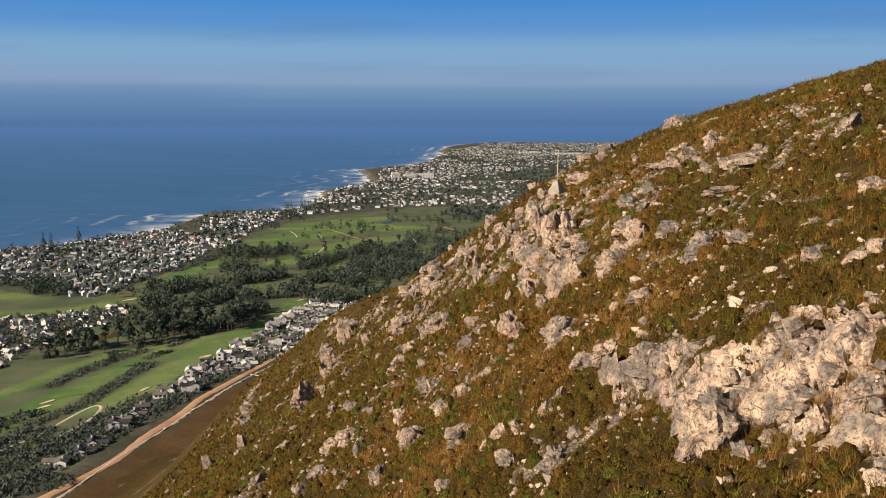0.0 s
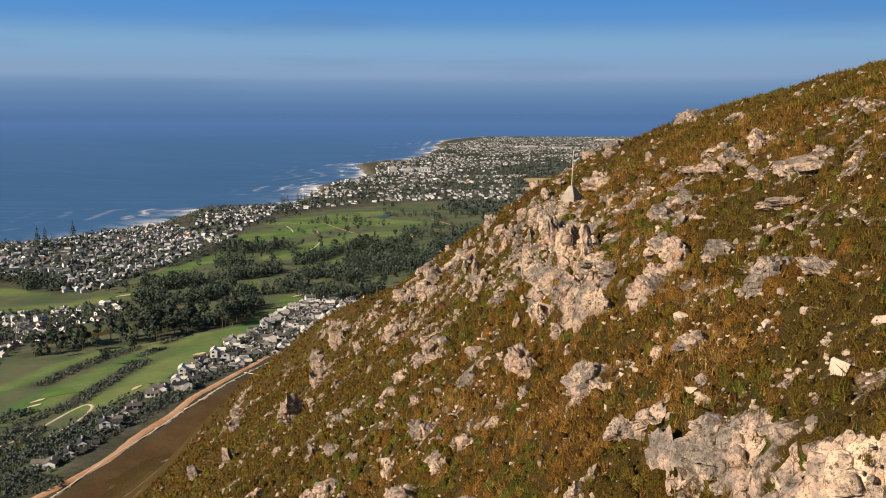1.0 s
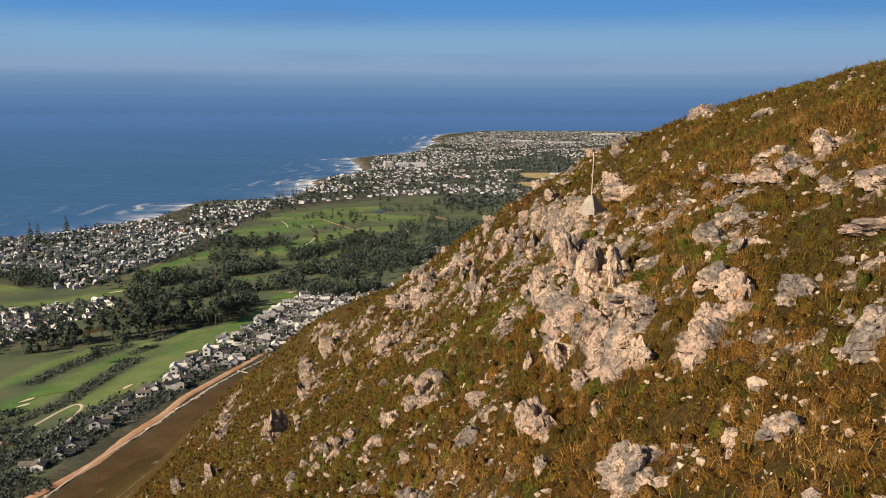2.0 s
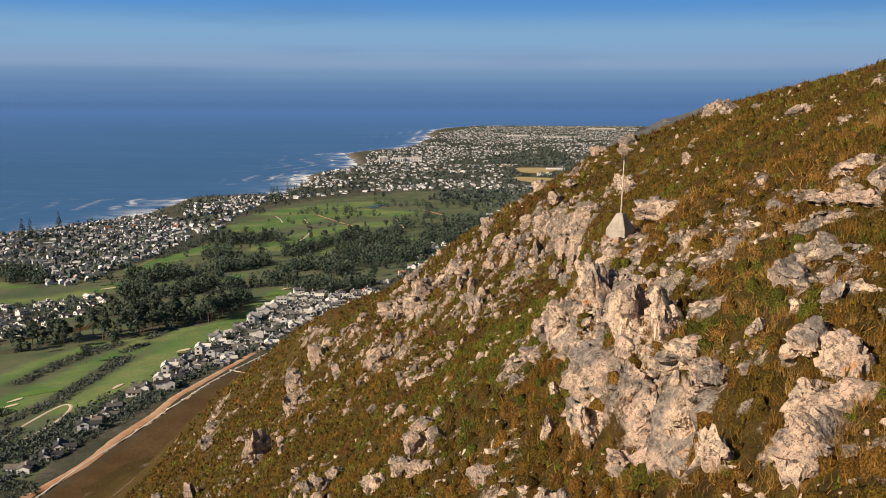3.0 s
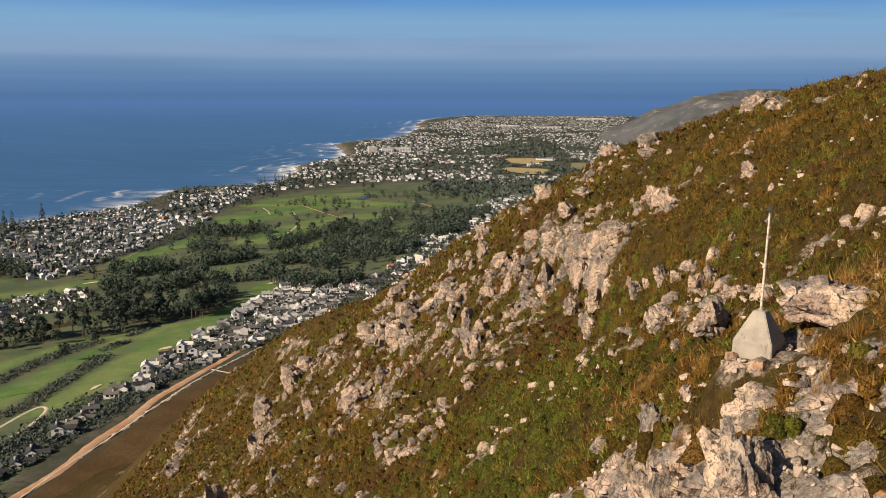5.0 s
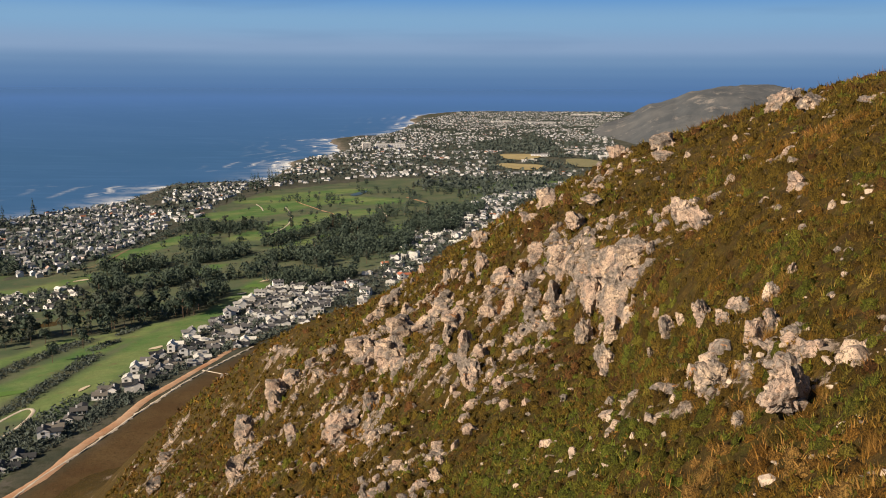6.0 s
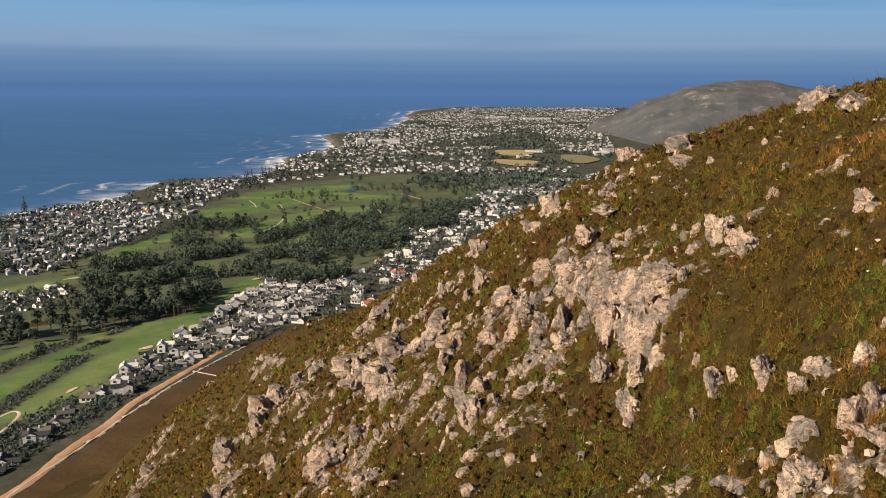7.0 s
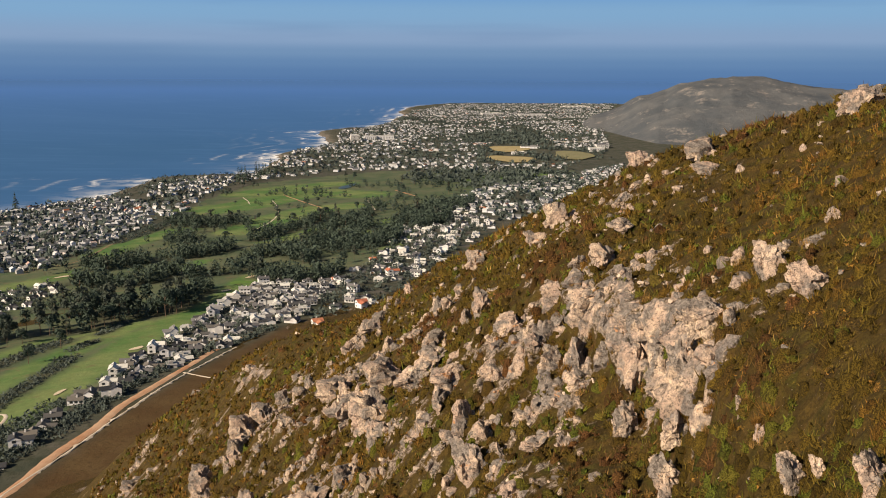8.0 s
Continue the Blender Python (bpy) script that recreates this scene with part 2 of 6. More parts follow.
# ---- mesh helpers ----
def bulk(name, verts, faces, material=None, smooth=False, floats=None):
    """One mesh object from arrays; floats: vertex numbers by name."""
    me = bpy.data.meshes.new(name)
    verts, faces = np.asarray(verts, np.float32), np.asarray(faces, np.int32)
    n, k = faces.shape
    me.vertices.add(len(verts))
    me.vertices.foreach_set("co", verts.ravel())
    me.loops.add(n * k)
    me.loops.foreach_set("vertex_index", faces.ravel())
    me.polygons.add(n)
    me.polygons.foreach_set("loop_start", np.arange(0, n * k, k, dtype=np.int32))
    me.polygons.foreach_set("loop_total", np.full(n, k, np.int32))
    me.polygons.foreach_set("use_smooth", np.full(n, smooth))
    for key, val in (floats or {}).items():
        at = me.attributes.new(key, "FLOAT", "POINT")
        at.data.foreach_set("value", np.asarray(val, np.float32).ravel())
    me.update(calc_edges=True)
    if material:
        me.materials.append(material)
    return new(name, me)


def grid_faces(nx, ny):
    i = np.arange(nx * ny).reshape(ny, nx)
    return np.stack([i[:-1, :-1], i[:-1, 1:], i[1:, 1:], i[1:, :-1]], -1).reshape(-1, 4)


def spaced(*pieces):
    """Lines at growing steps: (from, to, step at from, step at to) one after another."""
    out = []
    for a, b, s0, s1 in pieces:
        v = a
        while v < b - 1e-6:
            out.append(v)
            v += s0 + (s1 - s0) * (v - a) / (b - a)
    out.append(pieces[-1][1])
    return np.array(out)


# ---- materials ----
class Nodes:
    """A node material, written out step by step."""

    def __init__(self, name, rough=0.9, spec=0.3):
        self.mat = bpy.data.materials.new(name)
        self.mat.use_nodes = True
        self.t = self.mat.node_tree
        self.n, self.l = self.t.nodes, self.t.links
        self.out = self.n["Principled BSDF"]
        self.out.inputs["Roughness"].default_value = rough
        self.out.inputs["Specular IOR Level"].default_value = spec
        self.pos = self.n.new("ShaderNodeNewGeometry").outputs["Position"]

    def put(self, socket, value):
        if hasattr(value, "is_output"):
            self.l.new(value, socket)
        elif isinstance(value, tuple) and len(value) == 3:
            socket.default_value = (*value, 1)
        else:
            socket.default_value = value

    def noise(self, scale, detail=4, rough=0.6, warp=0.0, kind="ShaderNodeTexNoise", stretch=None):
        src = self.pos
        if stretch:
            m = self.n.new("ShaderNodeMapping")
            m.inputs["Scale"].default_value = stretch
            self.l.new(src, m.inputs["Vector"])
            src = m.outputs[0]
        x = self.n.new(kind)
        self.l.new(src, x.inputs["Vector"])
        x.inputs["Scale"].default_value = scale
        if kind == "ShaderNodeTexNoise":
            x.inputs["Detail"].default_value, x.inputs["Roughness"].default_value, x.inputs["Distortion"].default_value = detail, rough, warp
        return x.outputs[0]

    def step(self, value, lo, hi):
        x = self.n.new("ShaderNodeMapRange")
        x.inputs["From Min"].default_value, x.inputs["From Max"].default_value = lo, hi
        self.put(x.inputs["Value"], value)
        return x.outputs[0]

    def mix(self, fac, a, b, kind="MIX"):
        x = self.n.new("ShaderNodeMixRGB")
        x.blend_type = kind
        self.put(x.inputs[0], fac), self.put(x.inputs[1], a), self.put(x.inputs[2], b)
        return x.outputs[0]

    def calc(self, op, a, b):
        x = self.n.new("ShaderNodeMath")
        x.operation = op
        self.put(x.inputs[0], a), self.put(x.inputs[1], b)
        return x.outputs[0]

    def ramp(self, value, *stops):
        x = self.n.new("ShaderNodeValToRGB")
        while len(x.color_ramp.elements) < len(stops):
            x.color_ramp.elements.new(0.5)
        for e, (p, c) in zip(x.color_ramp.elements, stops):
            e.position, e.color = p, (*c, 1)
        self.put(x.inputs[0], value)
        return x.outputs[0]

    def attr(self, name):
        x = self.n.new("ShaderNodeAttribute")
        x.attribute_name = name
        return x.outputs["Fac"]

    def island(self):
        return self.n.new("ShaderNodeNewGeometry").outputs["Random Per Island"]

    def object_random(self):
        return self.n.new("ShaderNodeObjectInfo").outputs["Random"]

    def bump(self, height, strength=0.5, distance=0.05):
        x = self.n.new("ShaderNodeBump")
        x.inputs["Strength"].default_value, x.inputs["Distance"].default_value = strength, distance
        self.l.new(height, x.inputs["Height"])
        self.l.new(x.outputs[0], self.out.inputs["Normal"])

    def color(self, value):
        self.put(self.out.inputs["Base Color"], value)
        return self


def broken(m, scale, bend_by=0.10, flat=0.55):
    """Angular pieces of broken rock: a random number for each piece, and the distance to its edge."""
    bend = m.n.new("ShaderNodeTexNoise")
    bend.inputs["Scale"].default_value, bend.inputs["Detail"].default_value = scale * 1.3, 1
    m.l.new(m.pos, bend.inputs["Vector"])
    add = m.n.new("ShaderNodeVectorMath")
    add.operation = "MULTIPLY_ADD"
    m.l.new(bend.outputs["Color"], add.inputs[0])
    add.inputs[1].default_value = (bend_by / scale,) * 3
    m.l.new(m.pos, add.inputs[2])
    squash = m.n.new("ShaderNodeMapping")
    squash.inputs["Rotation"].default_value = (0.22, -0.3, 0.5)
    squash.inputs["Scale"].default_value = (1, 1.25, flat)
    m.l.new(add.outputs[0], squash.inputs["Vector"])
    out = []
    for feature in ("F1", "DISTANCE_TO_EDGE"):
        cell = m.n.new("ShaderNodeTexVoronoi")
        cell.feature = feature
        cell.inputs["Scale"].default_value = scale
        m.l.new(squash.outputs[0], cell.inputs["Vector"])
        if feature == "F1":
            rgb = m.n.new("ShaderNodeSeparateColor")
            m.l.new(cell.outputs["Color"], rgb.inputs[0])
            out.append(rgb.outputs[0])
        else:
            out.append(cell.outputs["Distance"])
    return out


def rock_color(m):
    """Quartzite: cream and pink fresh faces, grey lichen on the tops and in patches, dark pits and joints, a little rust."""
    small, small_edge = broken(m, 2.6, 0.25)
    tiny, tiny_edge = broken(m, 6.0, 0.3, 0.8)
    c = m.mix(m.step(m.noise(0.5, 4, 0.6), 0.40, 0.60), (0.425, 0.315, 0.255), (0.57, 0.450, 0.348))
    c = m.mix(0.1, c, m.mix(tiny, (0.28, 0.28, 0.29), (0.74, 0.72, 0.71)), "OVERLAY")
    c = m.mix(m.calc("MULTIPLY", m.step(m.noise(2.6, 4, 0.62), 0.46, 0.60), 0.75), c, (0.27, 0.212, 0.185))
    face = m.n.new("ShaderNodeSeparateXYZ")
    m.l.new(m.n.new("ShaderNodeNewGeometry").outputs["Normal"], face.inputs[0])
    grey = m.calc("ADD", m.calc("MULTIPLY", face.outputs["Z"], 0.09), m.noise(0.65, 6, 0.62, 0.5))
    grey = m.calc("ADD", grey, m.calc("MULTIPLY", m.step(m.object_random(), 0.45, 0.85), 0.05))
    c = m.mix(m.calc("MULTIPLY", m.step(grey, 0.505, 0.62), 0.85), c, m.mix(m.step(m.noise(4.5, 4, 0.65), 0.42, 0.58), (0.075, 0.072, 0.072), (0.195, 0.182, 0.175)))
    c = m.mix(m.calc("MULTIPLY", m.step(m.noise(6.5, 5, 0.75), 0.545, 0.60), 0.85), c, (0.060, 0.050, 0.045))
    c = m.mix(m.calc("MULTIPLY", m.step(m.noise(17.0, 3, 0.7), 0.56, 0.62), 0.7), c, (0.085, 0.070, 0.060))
    c = m.mix(m.step(m.noise(0.9, 5, 0.7, 0.3, stretch=(1, 1, 1.8)), 0.64, 0.67), c, (0.38, 0.20, 0.10))
    gap = m.calc("MULTIPLY", m.step(small_edge, 0.040, 0.0), m.step(m.noise(1.6, 3), 0.52, 0.60))
    gap = m.calc("MAXIMUM", gap, m.calc("MULTIPLY", m.step(tiny_edge, 0.05, 0.0), m.step(m.noise(2.2, 3), 0.60, 0.68)))
    return m.mix(m.calc("MULTIPLY", gap, 0.9), c, (0.045, 0.035, 0.030))


def rock_relief(m):
    small, small_edge = broken(m, 2.6, 0.25)
    tiny, tiny_edge = broken(m, 6.0, 0.3, 0.8)
    small = m.calc("ADD", m.calc("MULTIPLY", small, 0.45), m.calc("MULTIPLY", tiny, 0.22))
    h = m.calc("ADD", m.calc("MULTIPLY", m.noise(2.4, 4, 0.62, 0.4), 0.8), m.calc("MULTIPLY", m.noise(8, 3, 0.6), 0.30))
    return m.calc("ADD", h, small)


def rock_material():
    m = Nodes("quartzite", 0.92, 0.25)
    m.color(rock_color(m))
    m.bump(rock_relief(m), 1.0, 0.19)
    return m.mat


def clump_cells(m, scale):
    """Rounded clumps side by side: the distance from each one's middle, and its random number."""
    bend = m.n.new("ShaderNodeTexNoise")
    bend.inputs["Scale"].default_value, bend.inputs["Detail"].default_value = scale * 3.0, 2
    m.l.new(m.pos, bend.inputs["Vector"])
    add = m.n.new("ShaderNodeVectorMath")
    add.operation = "MULTIPLY_ADD"
    m.l.new(bend.outputs["Color"], add.inputs[0])
    add.inputs[1].default_value = (0.16 / scale,) * 3
    m.l.new(m.pos, add.inputs[2])
    squash = m.n.new("ShaderNodeMapping")
    squash.inputs["Scale"].default_value = (1.0, 1.0, 0.85)
    m.l.new(add.outputs[0], squash.inputs["Vector"])
    cell = m.n.new("ShaderNodeTexVoronoi")
    cell.inputs["Scale"].default_value = scale
    m.l.new(squash.outputs[0], cell.inputs["Vector"])
    rgb = m.n.new("ShaderNodeSeparateColor")
    m.l.new(cell.outputs["Color"], rgb.inputs[0])
    return cell.outputs["Distance"], rgb.outputs[0]


def slope_material():
    m = Nodes("fynbos slope", 0.95, 0.15)
    veg = m.ramp(m.noise(0.22, 5, 0.6), (0.30, (0.062, 0.048, 0.010)), (0.46, (0.092, 0.063, 0.013)), (0.60, (0.112, 0.067, 0.015)), (0.75, (0.092, 0.041, 0.014)))
    own = m.ramp(m.attr("clump"), (0.0, (0.072, 0.038, 0.014)), (0.18, (0.062, 0.049, 0.009)), (0.42, (0.090, 0.065, 0.012)), (0.64, (0.122, 0.076, 0.016)), (0.80, (0.175, 0.110, 0.036)),
                 (0.86, (0.078, 0.079, 0.012)), (1.0, (0.066, 0.090, 0.012)))
    veg = m.mix(0.6, veg, own)
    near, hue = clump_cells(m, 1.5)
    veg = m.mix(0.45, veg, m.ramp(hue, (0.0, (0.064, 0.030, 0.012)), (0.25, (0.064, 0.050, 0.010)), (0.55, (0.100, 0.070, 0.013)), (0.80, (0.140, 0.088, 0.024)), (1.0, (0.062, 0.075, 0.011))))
    # shade between the clumps and in the bump's hollows, put into the colour
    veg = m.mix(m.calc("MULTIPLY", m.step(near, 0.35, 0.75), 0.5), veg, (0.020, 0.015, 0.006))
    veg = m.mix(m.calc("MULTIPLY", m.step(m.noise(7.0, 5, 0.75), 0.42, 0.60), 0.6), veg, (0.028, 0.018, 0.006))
    veg = m.mix(m.step(m.noise(9.0, 3, 0.6), 0.68, 0.71), veg, (0.300, 0.232, 0.188))
    # dark litter, and shade under the plants, put into the whole tone
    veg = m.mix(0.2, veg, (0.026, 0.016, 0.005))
    shag = m.noise(7.0, 5, 0.75)
    scree = m.mix(m.step(m.noise(5.0, 4, 0.65), 0.45, 0.58), (0.10, 0.075, 0.055), (0.36, 0.295, 0.245))
    rock = m.calc("ADD", m.attr("rock"), m.calc("MULTIPLY", m.calc("SUBTRACT", m.noise(1.4, 6, 0.75), 0.5), 1.3))
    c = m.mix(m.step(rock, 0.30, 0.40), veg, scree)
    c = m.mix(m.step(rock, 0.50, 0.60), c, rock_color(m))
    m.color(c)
    m.bump(m.calc("SUBTRACT", rock_relief(m), m.calc("MULTIPLY", m.calc("MULTIPLY", shag, m.step(rock, 0.6, 0.4)), 1.0)), 1.0, 0.14)
    return m.mat


def stone_material():
    """Loose stones, fresher than the crags: cream to pinkish white, some with grey lichen."""
    m = Nodes("loose quartzite", 0.92, 0.25)
    c = m.ramp(m.island(), (0.0, (0.52, 0.43, 0.355)), (0.35, (0.44, 0.355, 0.29)), (0.6, (0.37, 0.295, 0.25)), (0.85, (0.25, 0.21, 0.18)), (1.0, (0.17, 0.15, 0.14)))
    c = m.mix(m.step(m.noise(4.0, 7, 0.8), 0.56, 0.62), c, (0.26, 0.22, 0.195))
    m.color(c)
    m.bump(m.noise(7, 3, 0.6), 0.8, 0.1)
    return m.mat


STONE = stone_material()
ROCK = rock_material()
SLOPE = slope_material()

# ---- the mountain ----
gx = spaced((-420, -120, 14, 5), (-120, -40, 3.0, 0.9), (-40, -12, 0.8, 0.3), (-12, 5, 0.28, 0.28), (5, 14, 0.18, 0.18), (14, 20, 0.26, 0.26), (20, 50, 0.22, 1.2), (50, 260, 2, 20))
gy = spaced((-140, 18, 14, 0.8), (18, 82, 0.26, 0.26), (82, 160, 0.31, 0.42), (160, 240, 0.4, 1.0), (240, 420, 1.1, 3.5), (420, 900, 8, 20))
X, Y = np.meshgrid(gx, gy)
Z, R = mountain_height(X, Y)
# steep rock is broken sideways too: blocks stand out of the faces and back into them
steep = cliff_drop(X, Y)[1] * sig((Y - 15) / 2)
outward = 0.55 * blocks(Y * 1.1 + 0.3 * Z, Z * 0.8, 1.5, 91, 0.6)[0] + 0.28 * blocks(Y, Z * 0.9 + 0.2 * Y, 0.6, 95, 0.6)[0]
X = X - steep * outward * (1 + 0.5 * sig((Y - 100) / 5))
cover = plant_cover(X, Y)[1]
gully = np.exp(-((X - 4.5 - 0.1 * (Y - 100)) / 6.5) ** 2 - ((Y - 95) / 22) ** 2)
cover = np.where((cover * 7.3) % 1 < 0.95 * gully, 0.86 + 0.14 * ((cover * 3.7) % 1), cover)
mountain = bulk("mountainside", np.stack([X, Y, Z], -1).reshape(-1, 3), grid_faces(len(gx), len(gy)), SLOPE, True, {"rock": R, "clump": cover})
tagged(mountain, "steep mountainside of rock ledges and olive scrub", "mountain", kind="structure")

# ---- the plain and the sea, drawn together beyond 2.4 km so that the far shore stays inside the view ----
HOME = (0.5, 45.0, 250.0)


def far_scale(d):
    return np.where(d > 2400, (2400 + 2300 * (1 - np.exp(-(np.maximum(d, 2400) - 2400) / 2300))) / np.maximum(d, 1), 1.0)


def placed(x, y, z):
    """True place to the place in the scene, and the scale there."""
    x, y, z = np.asarray(x, float), np.asarray(y, float), np.asarray(z, float)
    dx, dy = x - HOME[0], y - HOME[1]
    k = far_scale(np.hypot(dx, dy))
    return HOME[0] + dx * k, HOME[1] + dy * k, HOME[2] + (z - HOME[2]) * k, k


# shoreline: y, x
SHORE = np.array([(-9000, -12000), (0, -2600), (1200, -1180), (1600, -850), (1640, -824), (1668, -777), (1719, -752), (1790, -712), (1865, -695), (1930, -655), (2038, -649), (2300, -668),
                  (2350, -640), (2372, -470), (2413, -440), (2559, -428), (2952, -463), (3168, -474), (3229, -412), (3462, -365), (3900, -430), (4174, -495), (4400, -415), (4500, -285),
                  (5096, -224), (5821, -173), (6401, -215), (7362, -135), (8062, 154), (8773, 900), (8900, 9000)], float)


def shore_x(y):
    return np.interp(y, SHORE[:, 0], SHORE[:, 1])


def inland_at(x, y):
    """Metres behind the shore, minus: out at sea."""
    inland = x - shore_x(y) + 30 * fnoise(x, y, 160, 4, 71) + 10 * fnoise(x, y, 30, 3, 72)
    return np.where(y > 7600, np.minimum(inland, -(y - 8000) + 120 * fnoise(x, y, 500, 3, 73)), inland)


def land_height(x, y):
    """Ground of the plain with its shore."""
    inland = inland_at(x, y)
    z = low(x, y) + 1.2 * fnoise(x, y, 120, 3, 75) + 8 * sig((y - 4300) / 300)
    return -4 + (z + 4) * sig((inland - 6) / 9), inland


def polar(r, a):
    A, RR = np.meshgrid(a, r)
    return HOME[0] + RR * np.sin(A), HOME[1] + RR * np.cos(A)


def off_line(x, y, pts):
    """Distance of places from a line of points."""
    best = np.full(np.shape(x), 1e9)
    for (ax, ay), (bx, by) in zip(pts, pts[1:]):
        dx, dy = bx - ax, by - ay
        t = np.clip(((x - ax) * dx + (y - ay) * dy) / (dx * dx + dy * dy), 0, 1)
        best = np.minimum(best, np.hypot(x - ax - t * dx, y - ay - t * dy))
    return best


def inside(x, y, pts):
    res = np.zeros(np.shape(x), bool)
    for (ax, ay), (bx, by) in zip(pts, pts[1:] + pts[:1]):
        res ^= ((ay > y) != (by > y)) & (x < (bx - ax) * (y - ay) / (by - ay + 1e-9) + ax)
    return res


# golf course: mown strips (half width, line), rough scrub strips, woods
MOWN = [(17, [(-227, 568), (-220, 613), (-216, 665), (-213, 725), (-206, 796), (-196, 876), (-186, 958), (-178, 1028)]), (15, [(-285, 510), (-268, 580), (-259, 640), (-252, 710), (-243, 777), (-232, 809)]),
        (10, [(-318, 600), (-308, 690), (-290, 750), (-264, 788), (-249, 820)]), (9, [(-298, 932), (-271, 881)]), (17, [(-600, 1000), (-486, 1009), (-430, 1030), (-390, 1102), (-372, 1140)]),
        (26, [(-640, 1150), (-575, 1138), (-520, 1130)]), (11, [(-277, 1037), (-268, 1107), (-262, 1157)]), (24, [(-408, 1240), (-398, 1330), (-373, 1424), (-340, 1488)]),
        (60, [(-394, 1674), (-331, 1743), (-281, 1861), (-228, 1949), (-134, 1875)]), (42, [(-266, 1409), (-234, 1557), (-194, 1666), (-140, 1701)]), (24, [(-210, 1308), (-159, 1379), (-127, 1448)]),
        (26, [(-119, 1282), (-90, 1390), (-55, 1473)]), (11, [(-50, 1178), (-36, 1273)]), (40, [(65, 2128), (142, 2180), (220, 2221)]), (45, [(-367, 1927), (-286, 2048), (-200, 2119)]), (7, [(-238, 478), (-227, 503)])]
SCRUB = [(7, [(-262, 495), (-257, 540), (-241, 577), (-241, 658), (-243, 701)]), (5, [(-250, 727), (-245, 752)]), (5, [(-250, 781), (-243, 823)]), (8, [(-290, 640), (-286, 705), (-278, 735), (-270, 760)]),
         (16, [(-425, 1338), (-415, 1430), (-402, 1532), (-407, 1652)]), (9, [(-232, 452), (-222, 492), (-214, 519), (-210, 534)]), (10, [(-216, 418), (-196, 432)])]
WOODS = [(15, [(-352, 760), (-330, 785), (-306, 797), (-279, 794), (-264, 825)]), (14, [(-328, 907), (-305, 915), (-272, 852)]), (14, [(-263, 879), (-228, 842), (-216, 871), (-213, 952)]),
         (18, [(-356, 1042), (-316, 1009), (-291, 1017), (-279, 1055)]), (22, [(-369, 1132), (-332, 1175), (-291, 1194), (-256, 1252)]), (11, [(-281, 1084), (-242, 1039)]), (13, [(-231, 1049), (-208, 1054), (-197, 1103)]),
         (17, [(-165, 1022), (-132, 980), (-110, 982), (-102, 1019)]), (16, [(-202, 1168), (-170, 1188), (-130, 1109)]), (26, [(-374, 1507), (-327, 1485)]), (13, [(-307, 1530), (-282, 1498)]),
         (15, [(-229, 1313), (-196, 1419), (-157, 1538)]), (22, [(-137, 1253), (-111, 1204), (-110, 1304)]), (17, [(-84, 1193), (-59, 1231), (-55, 1310)]), (20, [(-120, 1465), (-90, 1390)]),
         (13, [(-156, 1349), (-108, 1524), (-93, 1624)]), (38, [(-24, 1392), (-1, 1523), (37, 1670)]), (11, [(-348, 1346), (-317, 1313)]), (22, [(-621, 1229), (-572, 1223), (-513, 1149)])]
WOOD_RATE = (1.0, 1.0, 1.0, 1.0, 1.0, 0.9, 1.0, 1.2, 1.0, 0.9, 0.8, 0.9, 0.9, 0.9, 0.8, 0.8, 0.9, 0.8, 0.6)
GUM_WOODS = (1, 7, 8, 12, 13)
GOLF = [(-330, 470), (-195, 440), (-195, 640), (-185, 800), (-165, 1000), (-60, 1060), (-30, 1230), (0, 1480), (60, 1750), (330, 2050), (330, 2330), (-120, 2400), (-380, 2150), (-420, 1850), (-410, 1600), (-418, 1250), (-480, 1100), (-700, 1260), (-760, 1000), (-480, 1000), (-350, 870), (-420, 640)]
FIELD_EDGE = [(-215, 330), (-186, 410), (-176, 462), (-166, 523), (-162, 556), (-151, 592), (-138, 650), (-127, 695), (-108, 760), (-75, 815), (-40, 860), (-10, 960), (60, 1080)]


fan = np.radians(np.concatenate([np.arange(-180, -30, 4), np.arange(-30, 30, 0.19), np.arange(30, 180.1, 4)]))
rings = np.concatenate([np.geomspace(120, 380, 14)[:-1], np.geomspace(380, 3200, 200)[:-1], np.geomspace(3200, 9500, 50)])
X, Y = polar(rings, fan)
Z, inland = land_height(X, Y)
edge = 5 * fnoise(X, Y, 22, 3, 81)
mown = np.zeros_like(X)
for half, pts in MOWN:
    mown = np.maximum(mown, sig((half + edge - off_line(X, Y, pts)) / 1.6))
rough = sig((40 - 0) / 10) * inside(X, Y, GOLF)
scrub = np.zeros_like(X)
for half, pts in SCRUB + WOODS:
    scrub = np.maximum(scrub, sig((half + edge - off_line(X, Y, pts)) / 2))
mown = mown * (1 - 0.9 * scrub)
west = np.interp(Y, [p[1] for p in FIELD_EDGE], [p[0] for p in FIELD_EDGE])
field = sig((X - west) / 2.5) * (Y < 1100)
shore = sig((20 + 2 * edge - inland) / 8) * (Y > 1000)
px, py, pz, _ = placed(X, Y, Z)


